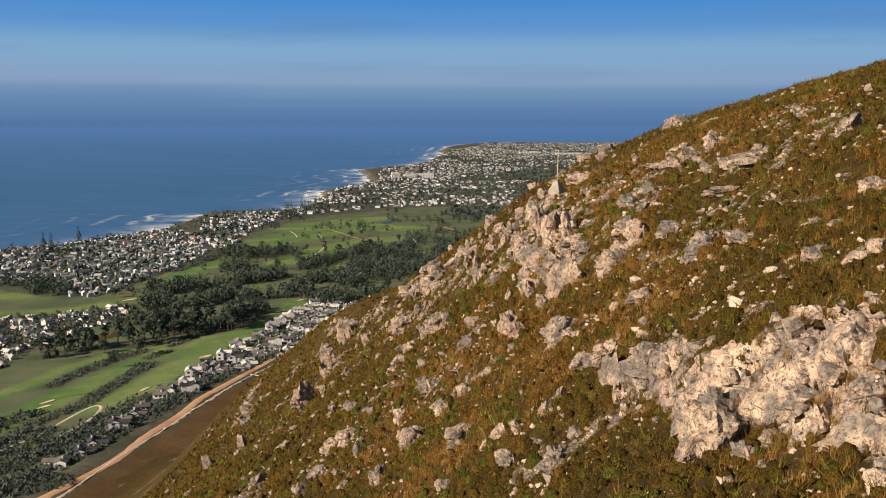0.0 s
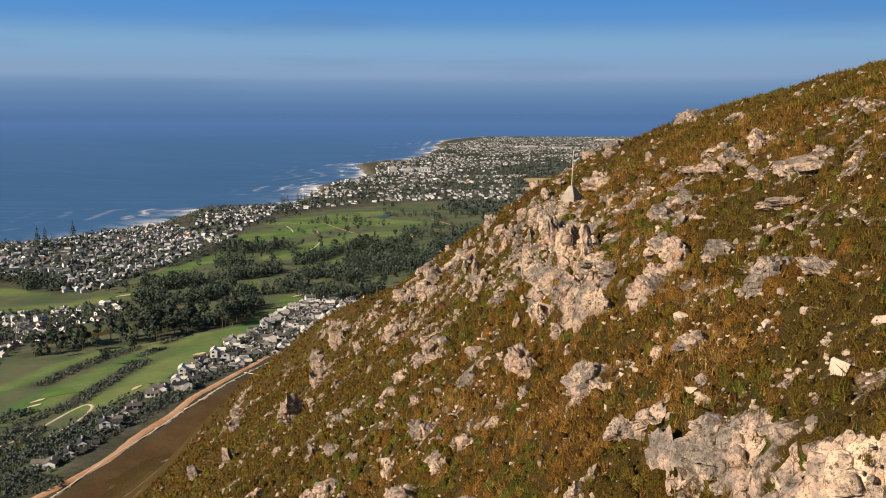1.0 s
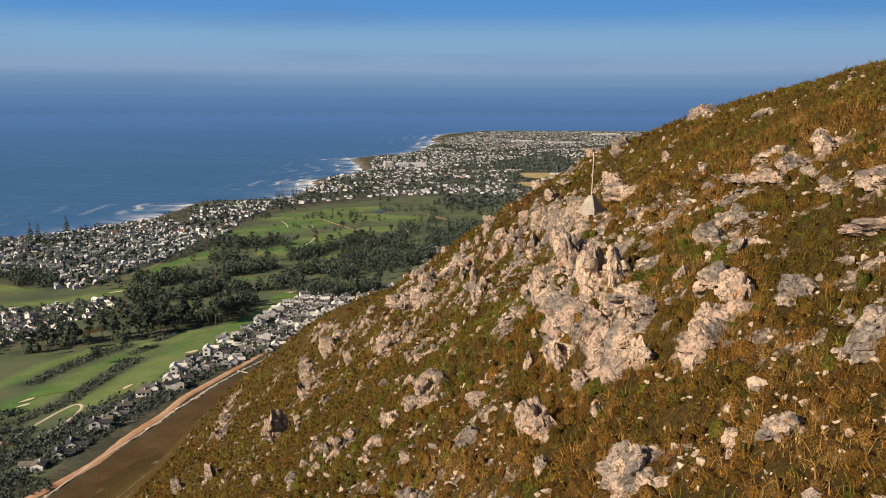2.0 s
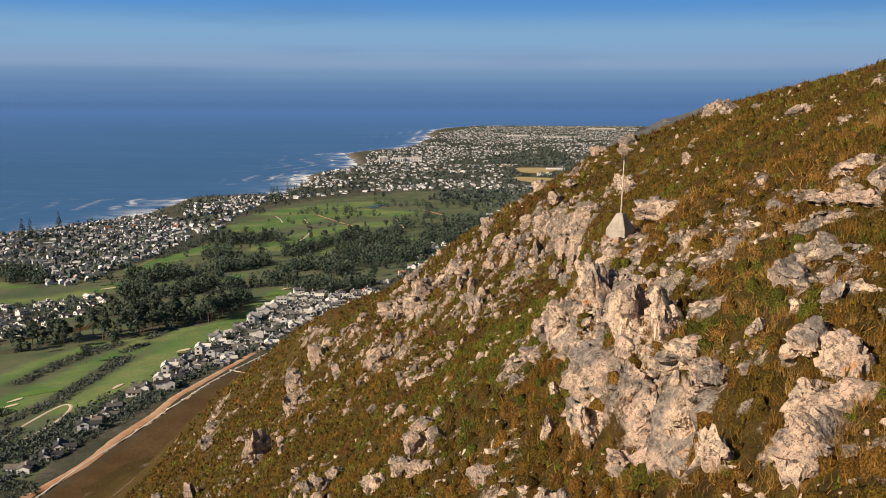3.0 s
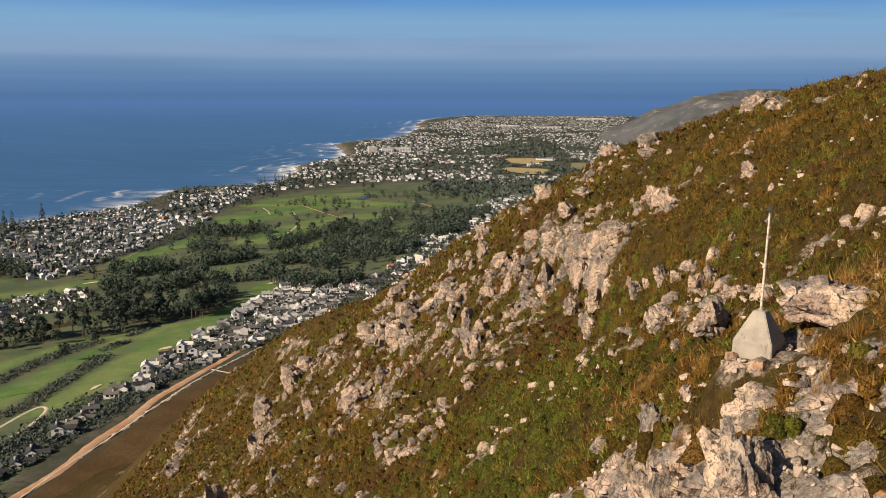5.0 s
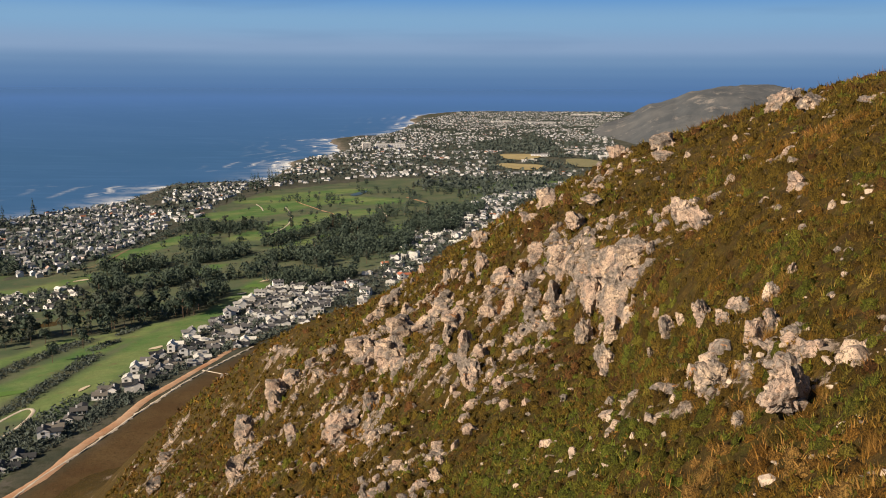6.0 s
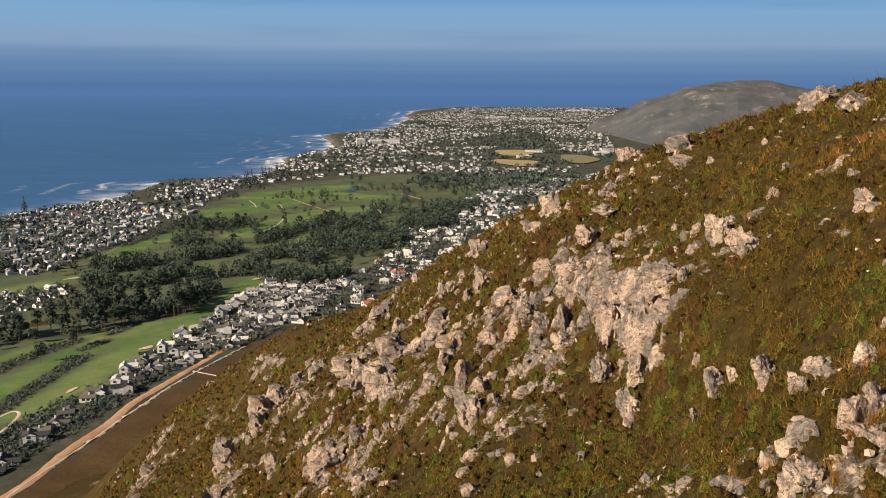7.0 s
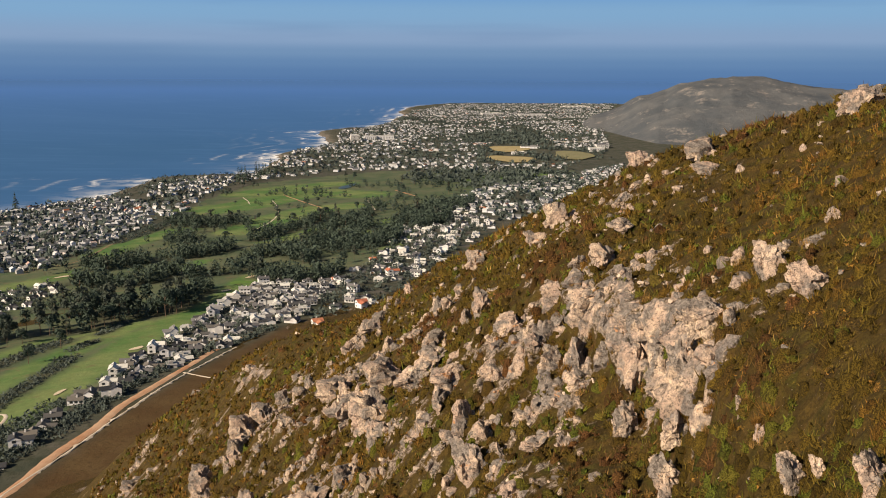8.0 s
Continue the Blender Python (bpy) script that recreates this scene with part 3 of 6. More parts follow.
def plain_material():
    m = Nodes("plain", 0.95, 0.1)
    bush = m.ramp(m.noise(0.035, 6, 0.7), (0.35, (0.045, 0.054, 0.040)), (0.55, (0.080, 0.080, 0.063)), (0.72, (0.127, 0.115, 0.111)))
    bush = m.mix(m.step(m.noise(0.12, 4, 0.7), 0.5, 0.7), bush, (0.034, 0.040, 0.024))
    grass = m.mix(m.step(m.noise(0.02, 5, 0.65), 0.40, 0.62), (0.066, 0.098, 0.054), (0.112, 0.126, 0.076))
    grass = m.mix(m.step(m.noise(0.06, 5, 0.7), 0.56, 0.68), grass, (0.130, 0.112, 0.070))
    c = m.mix(m.attr("rough"), bush, grass)
    lawn = m.mix(m.step(m.noise(0.016, 4, 0.6), 0.40, 0.62), (0.074, 0.150, 0.046), (0.160, 0.205, 0.080))
    lawn = m.mix(m.step(m.noise(0.05, 5, 0.7), 0.55, 0.70), lawn, (0.150, 0.140, 0.070))
    lawn = m.mix(0.35, lawn, m.mix(m.step(m.noise(0.22, 5, 0.75), 0.35, 0.65), (0.30, 0.30, 0.30), (0.66, 0.66, 0.66)), "OVERLAY")
    c = m.mix(m.attr("mown"), c, lawn)
    dry = m.mix(m.step(m.noise(0.09, 6, 0.75), 0.42, 0.66), (0.047, 0.056, 0.034), (0.093, 0.092, 0.066))
    c = m.mix(m.attr("scrub"), c, dry)
    brown = m.mix(m.step(m.noise(0.05, 6, 0.7), 0.40, 0.62), (0.075, 0.045, 0.020), (0.100, 0.066, 0.030))
    brown = m.mix(m.step(m.noise(0.4, 4, 0.7), 0.5, 0.72), brown, (0.050, 0.034, 0.014))
    c = m.mix(m.attr("field"), c, brown)
    beach = m.mix(m.step(m.noise(0.03, 6, 0.7), 0.45, 0.6), (0.19, 0.165, 0.14), (0.085, 0.078, 0.070))
    c = m.mix(m.attr("shore"), c, beach)
    m.color(c)
    m.bump(m.noise(0.25, 6, 0.7), 0.5, 0.8)
    return m.mat


ground = bulk("ground", np.stack([px, py, pz], -1).reshape(-1, 3), grid_faces(len(fan), len(rings)), plain_material(), True,
              {"mown": mown, "rough": rough, "scrub": scrub, "field": field, "shore": shore})
tagged(ground, "coastal plain with golf course, scrub and suburbs", "ground", kind="structure")


def sea_material():
    m = Nodes("sea", 0.6, 0.0)
    c = m.mix(m.step(m.noise(0.0035, 6, 0.62, stretch=(0.3, 1, 1)), 0.40, 0.64), (0.045, 0.124, 0.288), (0.050, 0.132, 0.304))
    c = m.mix(m.step(m.noise(0.02, 5, 0.65, stretch=(0.2, 1, 1)), 0.52, 0.70), c, (0.057, 0.145, 0.328))
    # paler and bluer with distance: haze and mirrored sky put into the colour
    c = m.mix(m.attr("horizon_haze"), c, (0.072, 0.176, 0.455))
    foam = m.calc("MULTIPLY", m.attr("foam"), m.step(m.noise(0.022, 7, 0.68, 0.6, stretch=(0.8, 1, 1)), 0.42, 0.54))
    c = m.mix(foam, c, (0.78, 0.80, 0.82))
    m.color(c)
    m.mat.cycles.use_bump_map_correction = False
    return m.mat


fan_s = np.radians(np.concatenate([np.arange(-180, -32, 4), np.arange(-32, 20, 0.2), np.arange(20, 180.1, 4)]))
rings_s = np.concatenate([np.geomspace(1300, 5200, 190)[:-1], np.geomspace(5200, 30000, 40)])
X, Y = polar(rings_s, fan_s)
off = -inland_at(X, Y)
swell = np.sin(off / 13 + 4 * fnoise(X, Y, 220, 2, 90))
surf = 1.0 * np.exp(-np.maximum(off - 4, 0) / 34) * np.clip(0.75 + 1.3 * fnoise(X, Y, 120, 3, 91), 0, 1.3)
surf = surf + np.clip(swell - 0.62, 0, 1) * 6.0 * np.exp(-np.maximum(off, 0) / 85) * np.clip(fnoise(X, Y, 200, 3, 92) * 3.0 + 0.15, 0, 1)
px, py, pz, _ = placed(X, Y, np.zeros_like(X))
# the last number, rising with distance, drives the haze painted into the water
sea = bulk("water", np.stack([px, py, pz], -1).reshape(-1, 3), grid_faces(len(fan_s), len(rings_s)), sea_material(), True, {"foam": np.clip(surf, 0, 1), "horizon_haze": np.clip((np.hypot(X, Y) - 3500) / 11000, 0, 1) ** 0.7})
sea.data.normals_split_custom_set_from_vertices([(0, 0, 1)] * len(sea.data.vertices))  # still water lies level out to the horizon
tagged(sea, "deep blue sea with surf, reaching to a hazy horizon", "sea", kind="structure")


# ---- the far hill behind the town ----
def far_hill():
    az, r = np.radians(np.arange(7.5, 45, 0.12)), np.linspace(2950, 4850, 90)
    A, RR = np.meshgrid(az, r)
    x, y = HOME[0] + RR * np.sin(A), HOME[1] + RR * np.cos(A)
    deg = np.degrees(A)
    crest = np.interp(deg, [8.2, 9.3, 10.1, 10.9, 11.5, 12, 12.5, 13.4, 14, 15.5, 17, 18.5, 20, 21.5, 23, 27, 45], [40, 80, 92, 111, 139, 158, 163, 180, 200, 221, 227, 222, 210, 199, 188, 240, 330])
    foot = np.interp(deg, [7.5, 10, 13, 45], [3650, 3500, 3080, 2950])
    up = np.clip((RR - foot) / (3900 - foot), 0, 1)
    down = np.clip((RR - 3900) / 900, 0, 1)
    shape = np.where(RR < 3900, up * up * (3 - 2 * up) * 0.55 + 0.45 * up ** 1.3, 1 - 0.6 * down ** 2)
    true = np.linspace(2500, 12000, 200)
    near = true * far_scale(true)
    floor = np.interp(RR, near, HOME[2] - (HOME[2] - 6) * far_scale(true))
    rel = 0.13 * fnoise(x, y, 420, 5, 120) - 0.12 * (np.abs(fnoise(x, y, 170, 4, 121)) - 0.25)
    z = floor - 9 + np.maximum(crest - floor + 9, 0) * (shape + rel * up)
    z = np.where(crest - floor + 9 > 0, z, floor - 60)
    m = Nodes("hazed far hill scrub", 0.95, 0.1)
    # scrub tones shifted to blue grey: the hill's haze is put into the colour
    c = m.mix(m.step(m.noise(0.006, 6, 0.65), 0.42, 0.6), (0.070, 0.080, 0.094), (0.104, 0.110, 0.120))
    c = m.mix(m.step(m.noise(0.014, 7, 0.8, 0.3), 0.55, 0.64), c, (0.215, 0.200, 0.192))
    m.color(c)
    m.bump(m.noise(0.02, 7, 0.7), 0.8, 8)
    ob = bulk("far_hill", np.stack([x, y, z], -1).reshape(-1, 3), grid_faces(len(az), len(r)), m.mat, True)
    tagged(ob, "hazy grey green hill with rock bands behind the town", "hill", kind="structure")


far_hill()


# ---- rocks ----
def cube_skin(n):
    """Points and quads of a cube's skin, n cells along each edge, from -1 to 1."""
    index, verts, quads = {}, [], []

    def vert(p):
        if p not in index:
            index[p] = len(verts)
            verts.append([2 * c / n - 1 for c in p])
        return index[p]

    for axis in range(3):
        for side in (0, n):
            for i in range(n):
                for j in range(n):
                    ring = []
                    for a, b in ((i, j), (i + 1, j), (i + 1, j + 1), (i, j + 1)):
                        p = [a, b]
                        p.insert(axis, side)
                        ring.append(vert(tuple(p)))
                    quads.append(ring if (side > 0) == (axis != 1) else ring[::-1])
    return np.array(verts, float), np.array(quads)


def hull_stone(points, seed, flat=0.75):
    """An angular stone, about 1 in half size: the hull of a few points near a box's skin."""
    rr = np.random.default_rng(seed)
    p = rr.normal(size=(points, 3))
    p = p / (np.abs(p) ** 4).sum(1, keepdims=True) ** 0.25 * rr.uniform(0.72, 1.08, (points, 1)) * (1, rr.uniform(0.65, 1.0), flat * rr.uniform(0.8, 1.2))
    bm = bmesh.new()
    for c in p:
        bm.verts.new(c)
    res = bmesh.ops.convex_hull(bm, input=bm.verts[:])
    bmesh.ops.delete(bm, geom=[g for g in res["geom_interior"] if isinstance(g, bmesh.types.BMVert)], context="VERTS")
    bmesh.ops.triangulate(bm, faces=bm.faces[:])
    bm.verts.index_update()
    v, q = np.array([w.co[:] for w in bm.verts]), np.array([[w.index for w in f.verts] for f in bm.faces])
    bm.free()
    return v, q


COARSE = [hull_stone(16, 300 + k) for k in range(24)]
CHIPS = [hull_stone(12, 330 + k) for k in range(20)]
BROKEN = [hull_stone(26, 400 + k, 0.95) for k in range(20)]


def joined(shapes, pos, turn, tilt, size, rng):
    """Many turned and scaled shapes as one set of points and faces; their shape's number is drawn by rng."""
    vs, fs, base = [], [], 0
    pick = rng.integers(0, len(shapes), len(pos))
    for k, (v, q) in enumerate(shapes):
        w = np.where(pick == k)[0]
        if not len(w):
            continue
        p = v[None] * size[w][:, None, :]
        ca, sa = np.cos(tilt[w])[:, None], np.sin(tilt[w])[:, None]
        p = np.stack([p[..., 0] * ca + p[..., 2] * sa, p[..., 1], -p[..., 0] * sa + p[..., 2] * ca], -1)
        cz, sz = np.cos(turn[w])[:, None], np.sin(turn[w])[:, None]
        p = np.stack([p[..., 0] * cz - p[..., 1] * sz, p[..., 0] * sz + p[..., 1] * cz, p[..., 2]], -1) + pos[w][:, None, :]
        f = q[None] + (np.arange(len(w)) * len(v))[:, None, None] + base
        vs.append(p.reshape(-1, 3)), fs.append(f.reshape(-1, q.shape[1]))
        base += len(w) * len(v)
    return np.concatenate(vs), np.concatenate(fs)


def cells_in(p, size, seed):
    """Broken rock in space: for each point the random number of the block that it belongs to, and its depth in the joint beside it."""
    q = p / size
    base = np.floor(q)
    best, second, rnd = np.full(len(p), 9.0), np.full(len(p), 9.0), np.zeros(len(p))
    for di in (-1, 0, 1):
        for dj in (-1, 0, 1):
            for dk in (-1, 0, 1):
                c = base + (di, dj, dk)
                key = c[:, 1] + 57 * c[:, 2]
                at = c + 0.5 + 0.8 * (np.stack([hashed(c[:, 0], key, seed + k) for k in range(3)], -1) - 0.5)
                d = np.abs(q - at).max(1)
                closer = d < best
                second = np.where(closer, best, np.minimum(second, d))
                rnd, best = np.where(closer, hashed(c[:, 0], key, seed + 5), rnd), np.minimum(best, d)
    return rnd * 2 - 1, np.clip(1 - (second - best) / 0.16, 0, 1)


def outcrop(n, seed):
    """A rough outcrop 2 wide, 2 deep and 2 high, its foot at 0: bedded, jointed, its face leaning back."""
    rng = np.random.default_rng(seed)
    v, q = cube_skin(n)
    v = v / (np.abs(v) ** 7).sum(1, keepdims=True) ** (1 / 7)
    for _ in range(10):
        nrm = rng.normal(size=3) * (1, 1, 0.7)
        nrm /= np.linalg.norm(nrm)
        v = v - np.outer(np.maximum(v @ nrm - rng.uniform(0.50, 0.98), 0), nrm)
    way = v / (np.linalg.norm(v, axis=1, keepdims=True) + 1e-6)
    turned = v @ np.array(Euler((rng.normal(0, 0.15), rng.normal(0, 0.15), rng.uniform(0, 1.5))).to_matrix()).T
    large, joint = cells_in(turned, np.array([0.75, 0.75, 0.5]), seed)
    small, crack = cells_in(turned, np.array([0.36, 0.36, 0.26]), seed + 20)
    rough = np.array([noise.fractal(Vector(p) * 2.2 + Vector((0, seed * 1.7, 0)), 0.7, 2.1, 6) for p in v])
    out = 0.20 * large + 0.05 * small - 0.17 * joint - 0.045 * crack + 0.05 * rough
    v = v + way * out[:, None] + rng.normal(0, 0.006, v.shape)
    v[:, 2] += 1
    v[:, 1] += 0.30 * v[:, 2]
    v[:, :2] *= 1 - rng.uniform(0.05, 0.25) * np.clip(v[:, 2:3] / 2, 0, 1)
    me = bpy.data.meshes.new("rock")
    me.from_pydata(v.tolist(), [], q.tolist())
    me.polygons.foreach_set("use_smooth", [True] * len(me.polygons))
    me.set_sharp_from_angle(angle=radians(34))
    me.materials.append(ROCK)
    return me


NEAR_ROCKS = [outcrop(12, 500 + k) for k in range(12)]
FAR_ROCKS = [outcrop(9, 540 + k) for k in range(10)]

# the outcrops' rocks: x, y of the foot, width, height
NEAR_LEDGE = [(7.4, 39.4, 1.56, 1.32), (7.6, 37.2, 1.49, 2.53), (8.9, 36.3, 2.47, 1.68), (8.8, 35.8, 1.56, 0.89), (9.8, 31.8, 2.81, 2.71), (9.3, 28.9, 2.4, 2.4), (11.5, 30, 1.14,
    1.14), (12.3, 29.2, 2.13, 1.39), (12.1, 28.2, 2.54, 1.54), (12.8, 26.9, 1.57, 1.57), (11.2, 29.4, 1.69, 1.88), (12, 27.8, 2.16, 1.17), (12.4, 25.2, 1.66, 1.33),
    (11.7, 26.9, 1.23, 1.41), (11.4, 25.7, 0.71, 0.85), (11, 27.3, 0.53, 0.75), (10, 26.6, 0.59, 0.69), (9.7, 27.5, 0.89, 0.92), (10.2, 24.8, 0.56, 0.65), (10.7, 20.6,
    1.05, 0.84), (10.5, 31.3, 1.38, 1.18)]
SLOPE_BLOCKS = [(6, 45.6, 2.34, 1.85), (6.6, 40.5, 1.18, 1.04), (5.5, 39.7, 0.51, 0.78), (4.9, 39.4, 0.73, 0.87), (9.4, 43.4, 1.37, 1.08), (8.5, 44.9, 0.65, 0.71), (10.8, 36, 1.55,
    0.71), (-0.9, 58.3, 2.79, 1.32), (-1.6, 53.1, 1.98, 3.64), (1.3, 44.9, 1.78, 1.45), (3, 41, 0.81, 0.94), (-3.5, 50.6, 0.96, 1.16), (-8.6, 56.6, 1.83, 1.83), (-7.7,
    57.3, 2.64, 2.27), (-12.7, 61.9, 1.2, 2.09), (-23.9, 143.4, 3.77, 5.38), (-20.2, 114, 2.88, 3.75), (-7.6, 60, 1.52, 1.21), (4.3, 56.7, 1.36, 2.05), (4, 47, 0.71,
    0.71), (-5.1, 61.4, 0.95, 1.14), (0.5, 41.1, 0.78, 1.04), (3.8, 39.8, 0.98, 0.74)]
MIDDLE_LEDGES = [(11.5, 58.2, 1.74, 1.11), (12.8, 58.7, 2.18, 0.91), (15.5, 51.9, 2.84, 0.79), (10.8, 53, 1.49, 1.17), (10.6, 51.3, 1.85, 1.14), (11.9, 50.3, 1.88, 1.33), (12.6, 45.2,
    1.84, 1.48), (13.8, 43.5, 1.65, 0.85), (9.4, 50.2, 2.11, 1.66), (17.5, 54.4, 3.26, 1.26), (16.9, 61.4, 1.93, 1.26), (15.5, 62.1, 1.57, 1.01), (14.5, 61.3, 1.18,
    0.81), (17.3, 63.8, 0.85, 1.08), (21.8, 52.2, 1.71, 1.77), (21.4, 56.4, 1.12, 0.88), (20.8, 57.9, 1.43, 0.79), (20.4, 54.6, 0.88, 0.58), (18.6, 40.5, 1.54, 0.87),
    (16, 40.1, 1, 0.55), (16.3, 38, 1.25, 0.53), (14.4, 35.4, 1.26, 1.13), (15.1, 32.4, 1.86, 1.28)]
BEACON_CRAG = [(6.3, 66.1, 1.38, 2.67), (5.6, 69.9, 1.6, 2.42), (6.9, 62.1, 1.4, 2.31), (7.8, 60.3, 1.37, 2.2), (5.7, 62.4, 2.08, 1.78), (6.2, 60.7, 2, 1.31), (6.9, 59.8, 1.37, 1.76),
    (7.1, 58.1, 1.32, 1.87), (7.5, 52.7, 0.87, 1.7), (8, 58, 2.01, 1.15), (8.5, 56.5, 1.23, 0.89), (8, 57.4, 0.78, 1.1), (9.5, 70.5, 2.53, 1.32), (9.8, 66.2, 0.63, 0.63),
    (8.3, 69.1, 1.01, 0.62), (4.8, 66.1, 0.73, 1), (5.1, 62.4, 0.87, 1.59), (5.5, 60.9, 0.84, 0.99), (4.2, 63.2, 0.59, 1.32), (6.2, 58.8, 1.07, 0.83), (7.9, 57.3, 1.02,
    1.25), (7.4, 68.8, 1.43, 1.19)]
UPPER_CRAG = [(11.3, 59, 1.34, 1.34), (12.3, 59.5, 1.66, 0.71), (12.8, 59.4, 1.76, 0.84), (11.8, 56.4, 1.08, 1.08), (12.4, 56.1, 1.39, 0.81), (10.5, 54.5, 1.63, 1.63), (11, 52.8, 1.39,
    1.55), (9.7, 52.7, 1.25, 1.25), (10.2, 51.6, 1.65, 1.06), (9.1, 50.4, 1.44, 1.16), (9.9, 50, 0.87, 0.73), (15.4, 64.1, 1.99, 1.04), (14.4, 62.5, 1.3, 0.78), (13.7,
    63.5, 1.12, 0.58), (12.7, 65.1, 0.71, 0.49), (10.9, 57, 0.7, 0.88), (9.9, 57.4, 0.74, 0.71), (8.7, 54.2, 0.67, 0.64)]
SKYLINE_ROCKS = [(32.4, 142, 3.23, 2.27), (31.9, 130.3, 1.99, 0.99), (28.2, 106.7, 2.6, 1.54), (20.9, 113.9, 1.23, 1.38), (16.7, 118.3, 1.71, 1.81), (19.1, 72.9, 0.75, 0.3)]
FAR_CRAG = [(12.2, 130.8, 1.99, 4.55), (12.7, 127.2, 1.61, 2.63), (12.5, 121.7, 1.72, 2.96), (13.4, 122.3, 2.13, 2.27), (13, 131.4, 2.38, 1.88), (12.5, 121.9, 0.95, 1.14), (16.6,
    123.4, 1.63, 2.57), (18, 124.6, 1.23, 1.29), (14, 122.7, 1.17, 1.23), (12.1, 120.9, 1.44, 2.05), (11.3, 119.3, 1.41, 2.35), (12.3, 118.2, 0.47, 0.52), (12.5, 114,
    0.42, 1.02), (12.8, 112.5, 0.54, 0.68), (11.1, 127.2, 1.53, 2.19), (9.4, 144.2, 2.48, 2.28), (10.5, 140.8, 2.37, 2.06), (9.8, 137, 1.9, 3.43), (8.5, 138.1, 1.93,
    2.86), (9.9, 135.2, 2.57, 1.85), (11.3, 135.4, 1.67, 1.92), (12.5, 143.9, 2.27, 2.15), (11, 146.2, 1.39, 1.15), (17, 128.9, 0.95, 1.27)]
FAR_CRAG_LOW = [(6.3, 144.8, 2.52, 1.91), (6.8, 140.3, 2.18, 2.37), (4.7, 141.7, 2.11, 1.72), (7.4, 143.2, 1.67, 1.35), (1.9, 144.4, 2.62, 2.62), (2.7, 137.9, 2.71, 3.84), (3.1, 133.5,
    2.2, 4.34), (0.9, 143.2, 1.3, 2.59), (-1.1, 152.9, 2.87, 2.5), (6.7, 130.6, 2.23, 1.16), (4.6, 133.8, 1.2, 1.91), (0.7, 152, 2.9, 2.44), (-3.7, 163.7, 3.92, 3.39),
    (-4.5, 156.5, 4.03, 3.64), (-10.2, 176, 4.22, 2.69), (-8.1, 165.4, 3.95, 3.13), (-3.9, 150, 2.36, 2.91), (-6.3, 148.9, 2.93, 2.56), (-25.9, 204.1, 4.23, 5.21),
    (-23.2, 206.3, 4.41, 3.59), (-21.9, 181.1, 2.28, 3.61), (-26.6, 184.3, 3.66, 3.94), (-63.8, 269.2, 4.6, 3.2), (4.6, 154.4, 1.57, 2.76)]
HIGH_ROCKS = [(-7.2, 205, 4.02, 3.25), (14.9, 149, 2.65, 1.24), (16.4, 156.5, 1.98, 1.84), (13.2, 176, 3.04, 3.16), (11.2, 176, 2.46, 1.99), (24.8, 163.3, 4, 2.24), (23.1, 154.6, 2.9,
    1.12), (22.3, 180.5, 2.71, 2.4), (33.1, 150.9, 3.73, 2.52), (5.4, 188.7, 2.91, 2.78), (14.2, 121, 0.65, 1.08), (12.3, 107.7, 1.08, 1.28), (12.7, 107.2, 0.43, 0.86),
    (13, 104, 0.99, 1.54), (20.7, 126, 0.83, 1.16), (19.3, 123.9, 1.14, 0.7), (-11.5, 205.6, 1.73, 1.96), (-20.5, 209.4, 2.48, 2.48)]
LOWER_ROCKS = [(-55.4, 233.8, 4.2, 3.4), (-55.5, 199.9, 3.4, 2.8), (-6.5, 63.8, 1.66, 1.74), (-2.8, 57.3, 0.92, 1.56), (-2.7, 71.5, 0.95, 1.21), (-1.3, 63, 1.3, 0.92), (-0.7,
    67.7, 1.31, 1.8), (1.8, 63.4, 1.22, 0.99), (3.7, 59.2, 0.85, 0.92), (-16.1, 161.4, 2.16, 2.36), (-24.5, 167.8, 3.32, 3.53), (-8.1, 66.1, 0.99, 0.99), (-39.2, 165.4,
    2.34, 3.62), (2.4, 41.2, 0.56, 0.87), (4.3, 37.8, 0.75, 0.61), (3.3, 38, 1, 0.81), (5, 35.7, 1.21, 0.98), (-9.3, 148, 3.76, 3.22), (0.2, 53.4, 1.05, 0.86), (-6.1,
    59.7, 1.5, 1.5), (-11.6, 65, 1.65, 1.65)]
WHITE_CRAG = [(10.9, 93.9, 1.23, 1.86), (13, 96.1, 0.93, 1.73), (13.8, 96.3, 1.11, 1.36), (13, 100.9, 0.76, 1.28), (13.8, 100.7, 1.23, 1.04), (14.7, 99.3, 0.74, 1.24), (16, 100.8,
    0.53, 0.91), (11.9, 88.6, 1.74, 1.91), (13.4, 92.5, 0.81, 0.66), (12.5, 108.3, 0.95, 0.95), (13, 103.8, 0.61, 0.86), (14, 94.3, 1.26, 0.69), (10.8, 90.5, 0.54, 0.72),
    (10.3, 97.8, 0.48, 0.33), (11.5, 108, 0.56, 0.7)]


def lay_rocks(rows, group, label, coarse=False):
    rng = random.Random(group)
    for k, (x, y, w, h) in enumerate(rows):
        w, h = (w, h) if x > 4 or y > 130 else (min(w, 1.5), min(h, 1.3))
        deep = max(0.9 * w, 0.6 * h)
        z = float(slope_height(np.array(x), np.array(y)))
        near = y < 158 and not coarse
        ob = new("rock", (NEAR_ROCKS if near else FAR_ROCKS)[(k * 5 + len(rows)) % (12 if near else 10)])
        ob.matrix_world = Matrix.LocRotScale((x + 0.4 * deep * x / (y + 1), y + 0.4 * deep, z - 0.16 * h), Euler((rng.uniform(-0.10, 0.10), rng.uniform(-0.22, 0.02), rng.uniform(-0.35, 0.35))),
                                             (0.52 * w * rng.choice((-1, 1)), 0.5 * deep, 0.46 * h))
        tagged(ob, label, "rock", group)


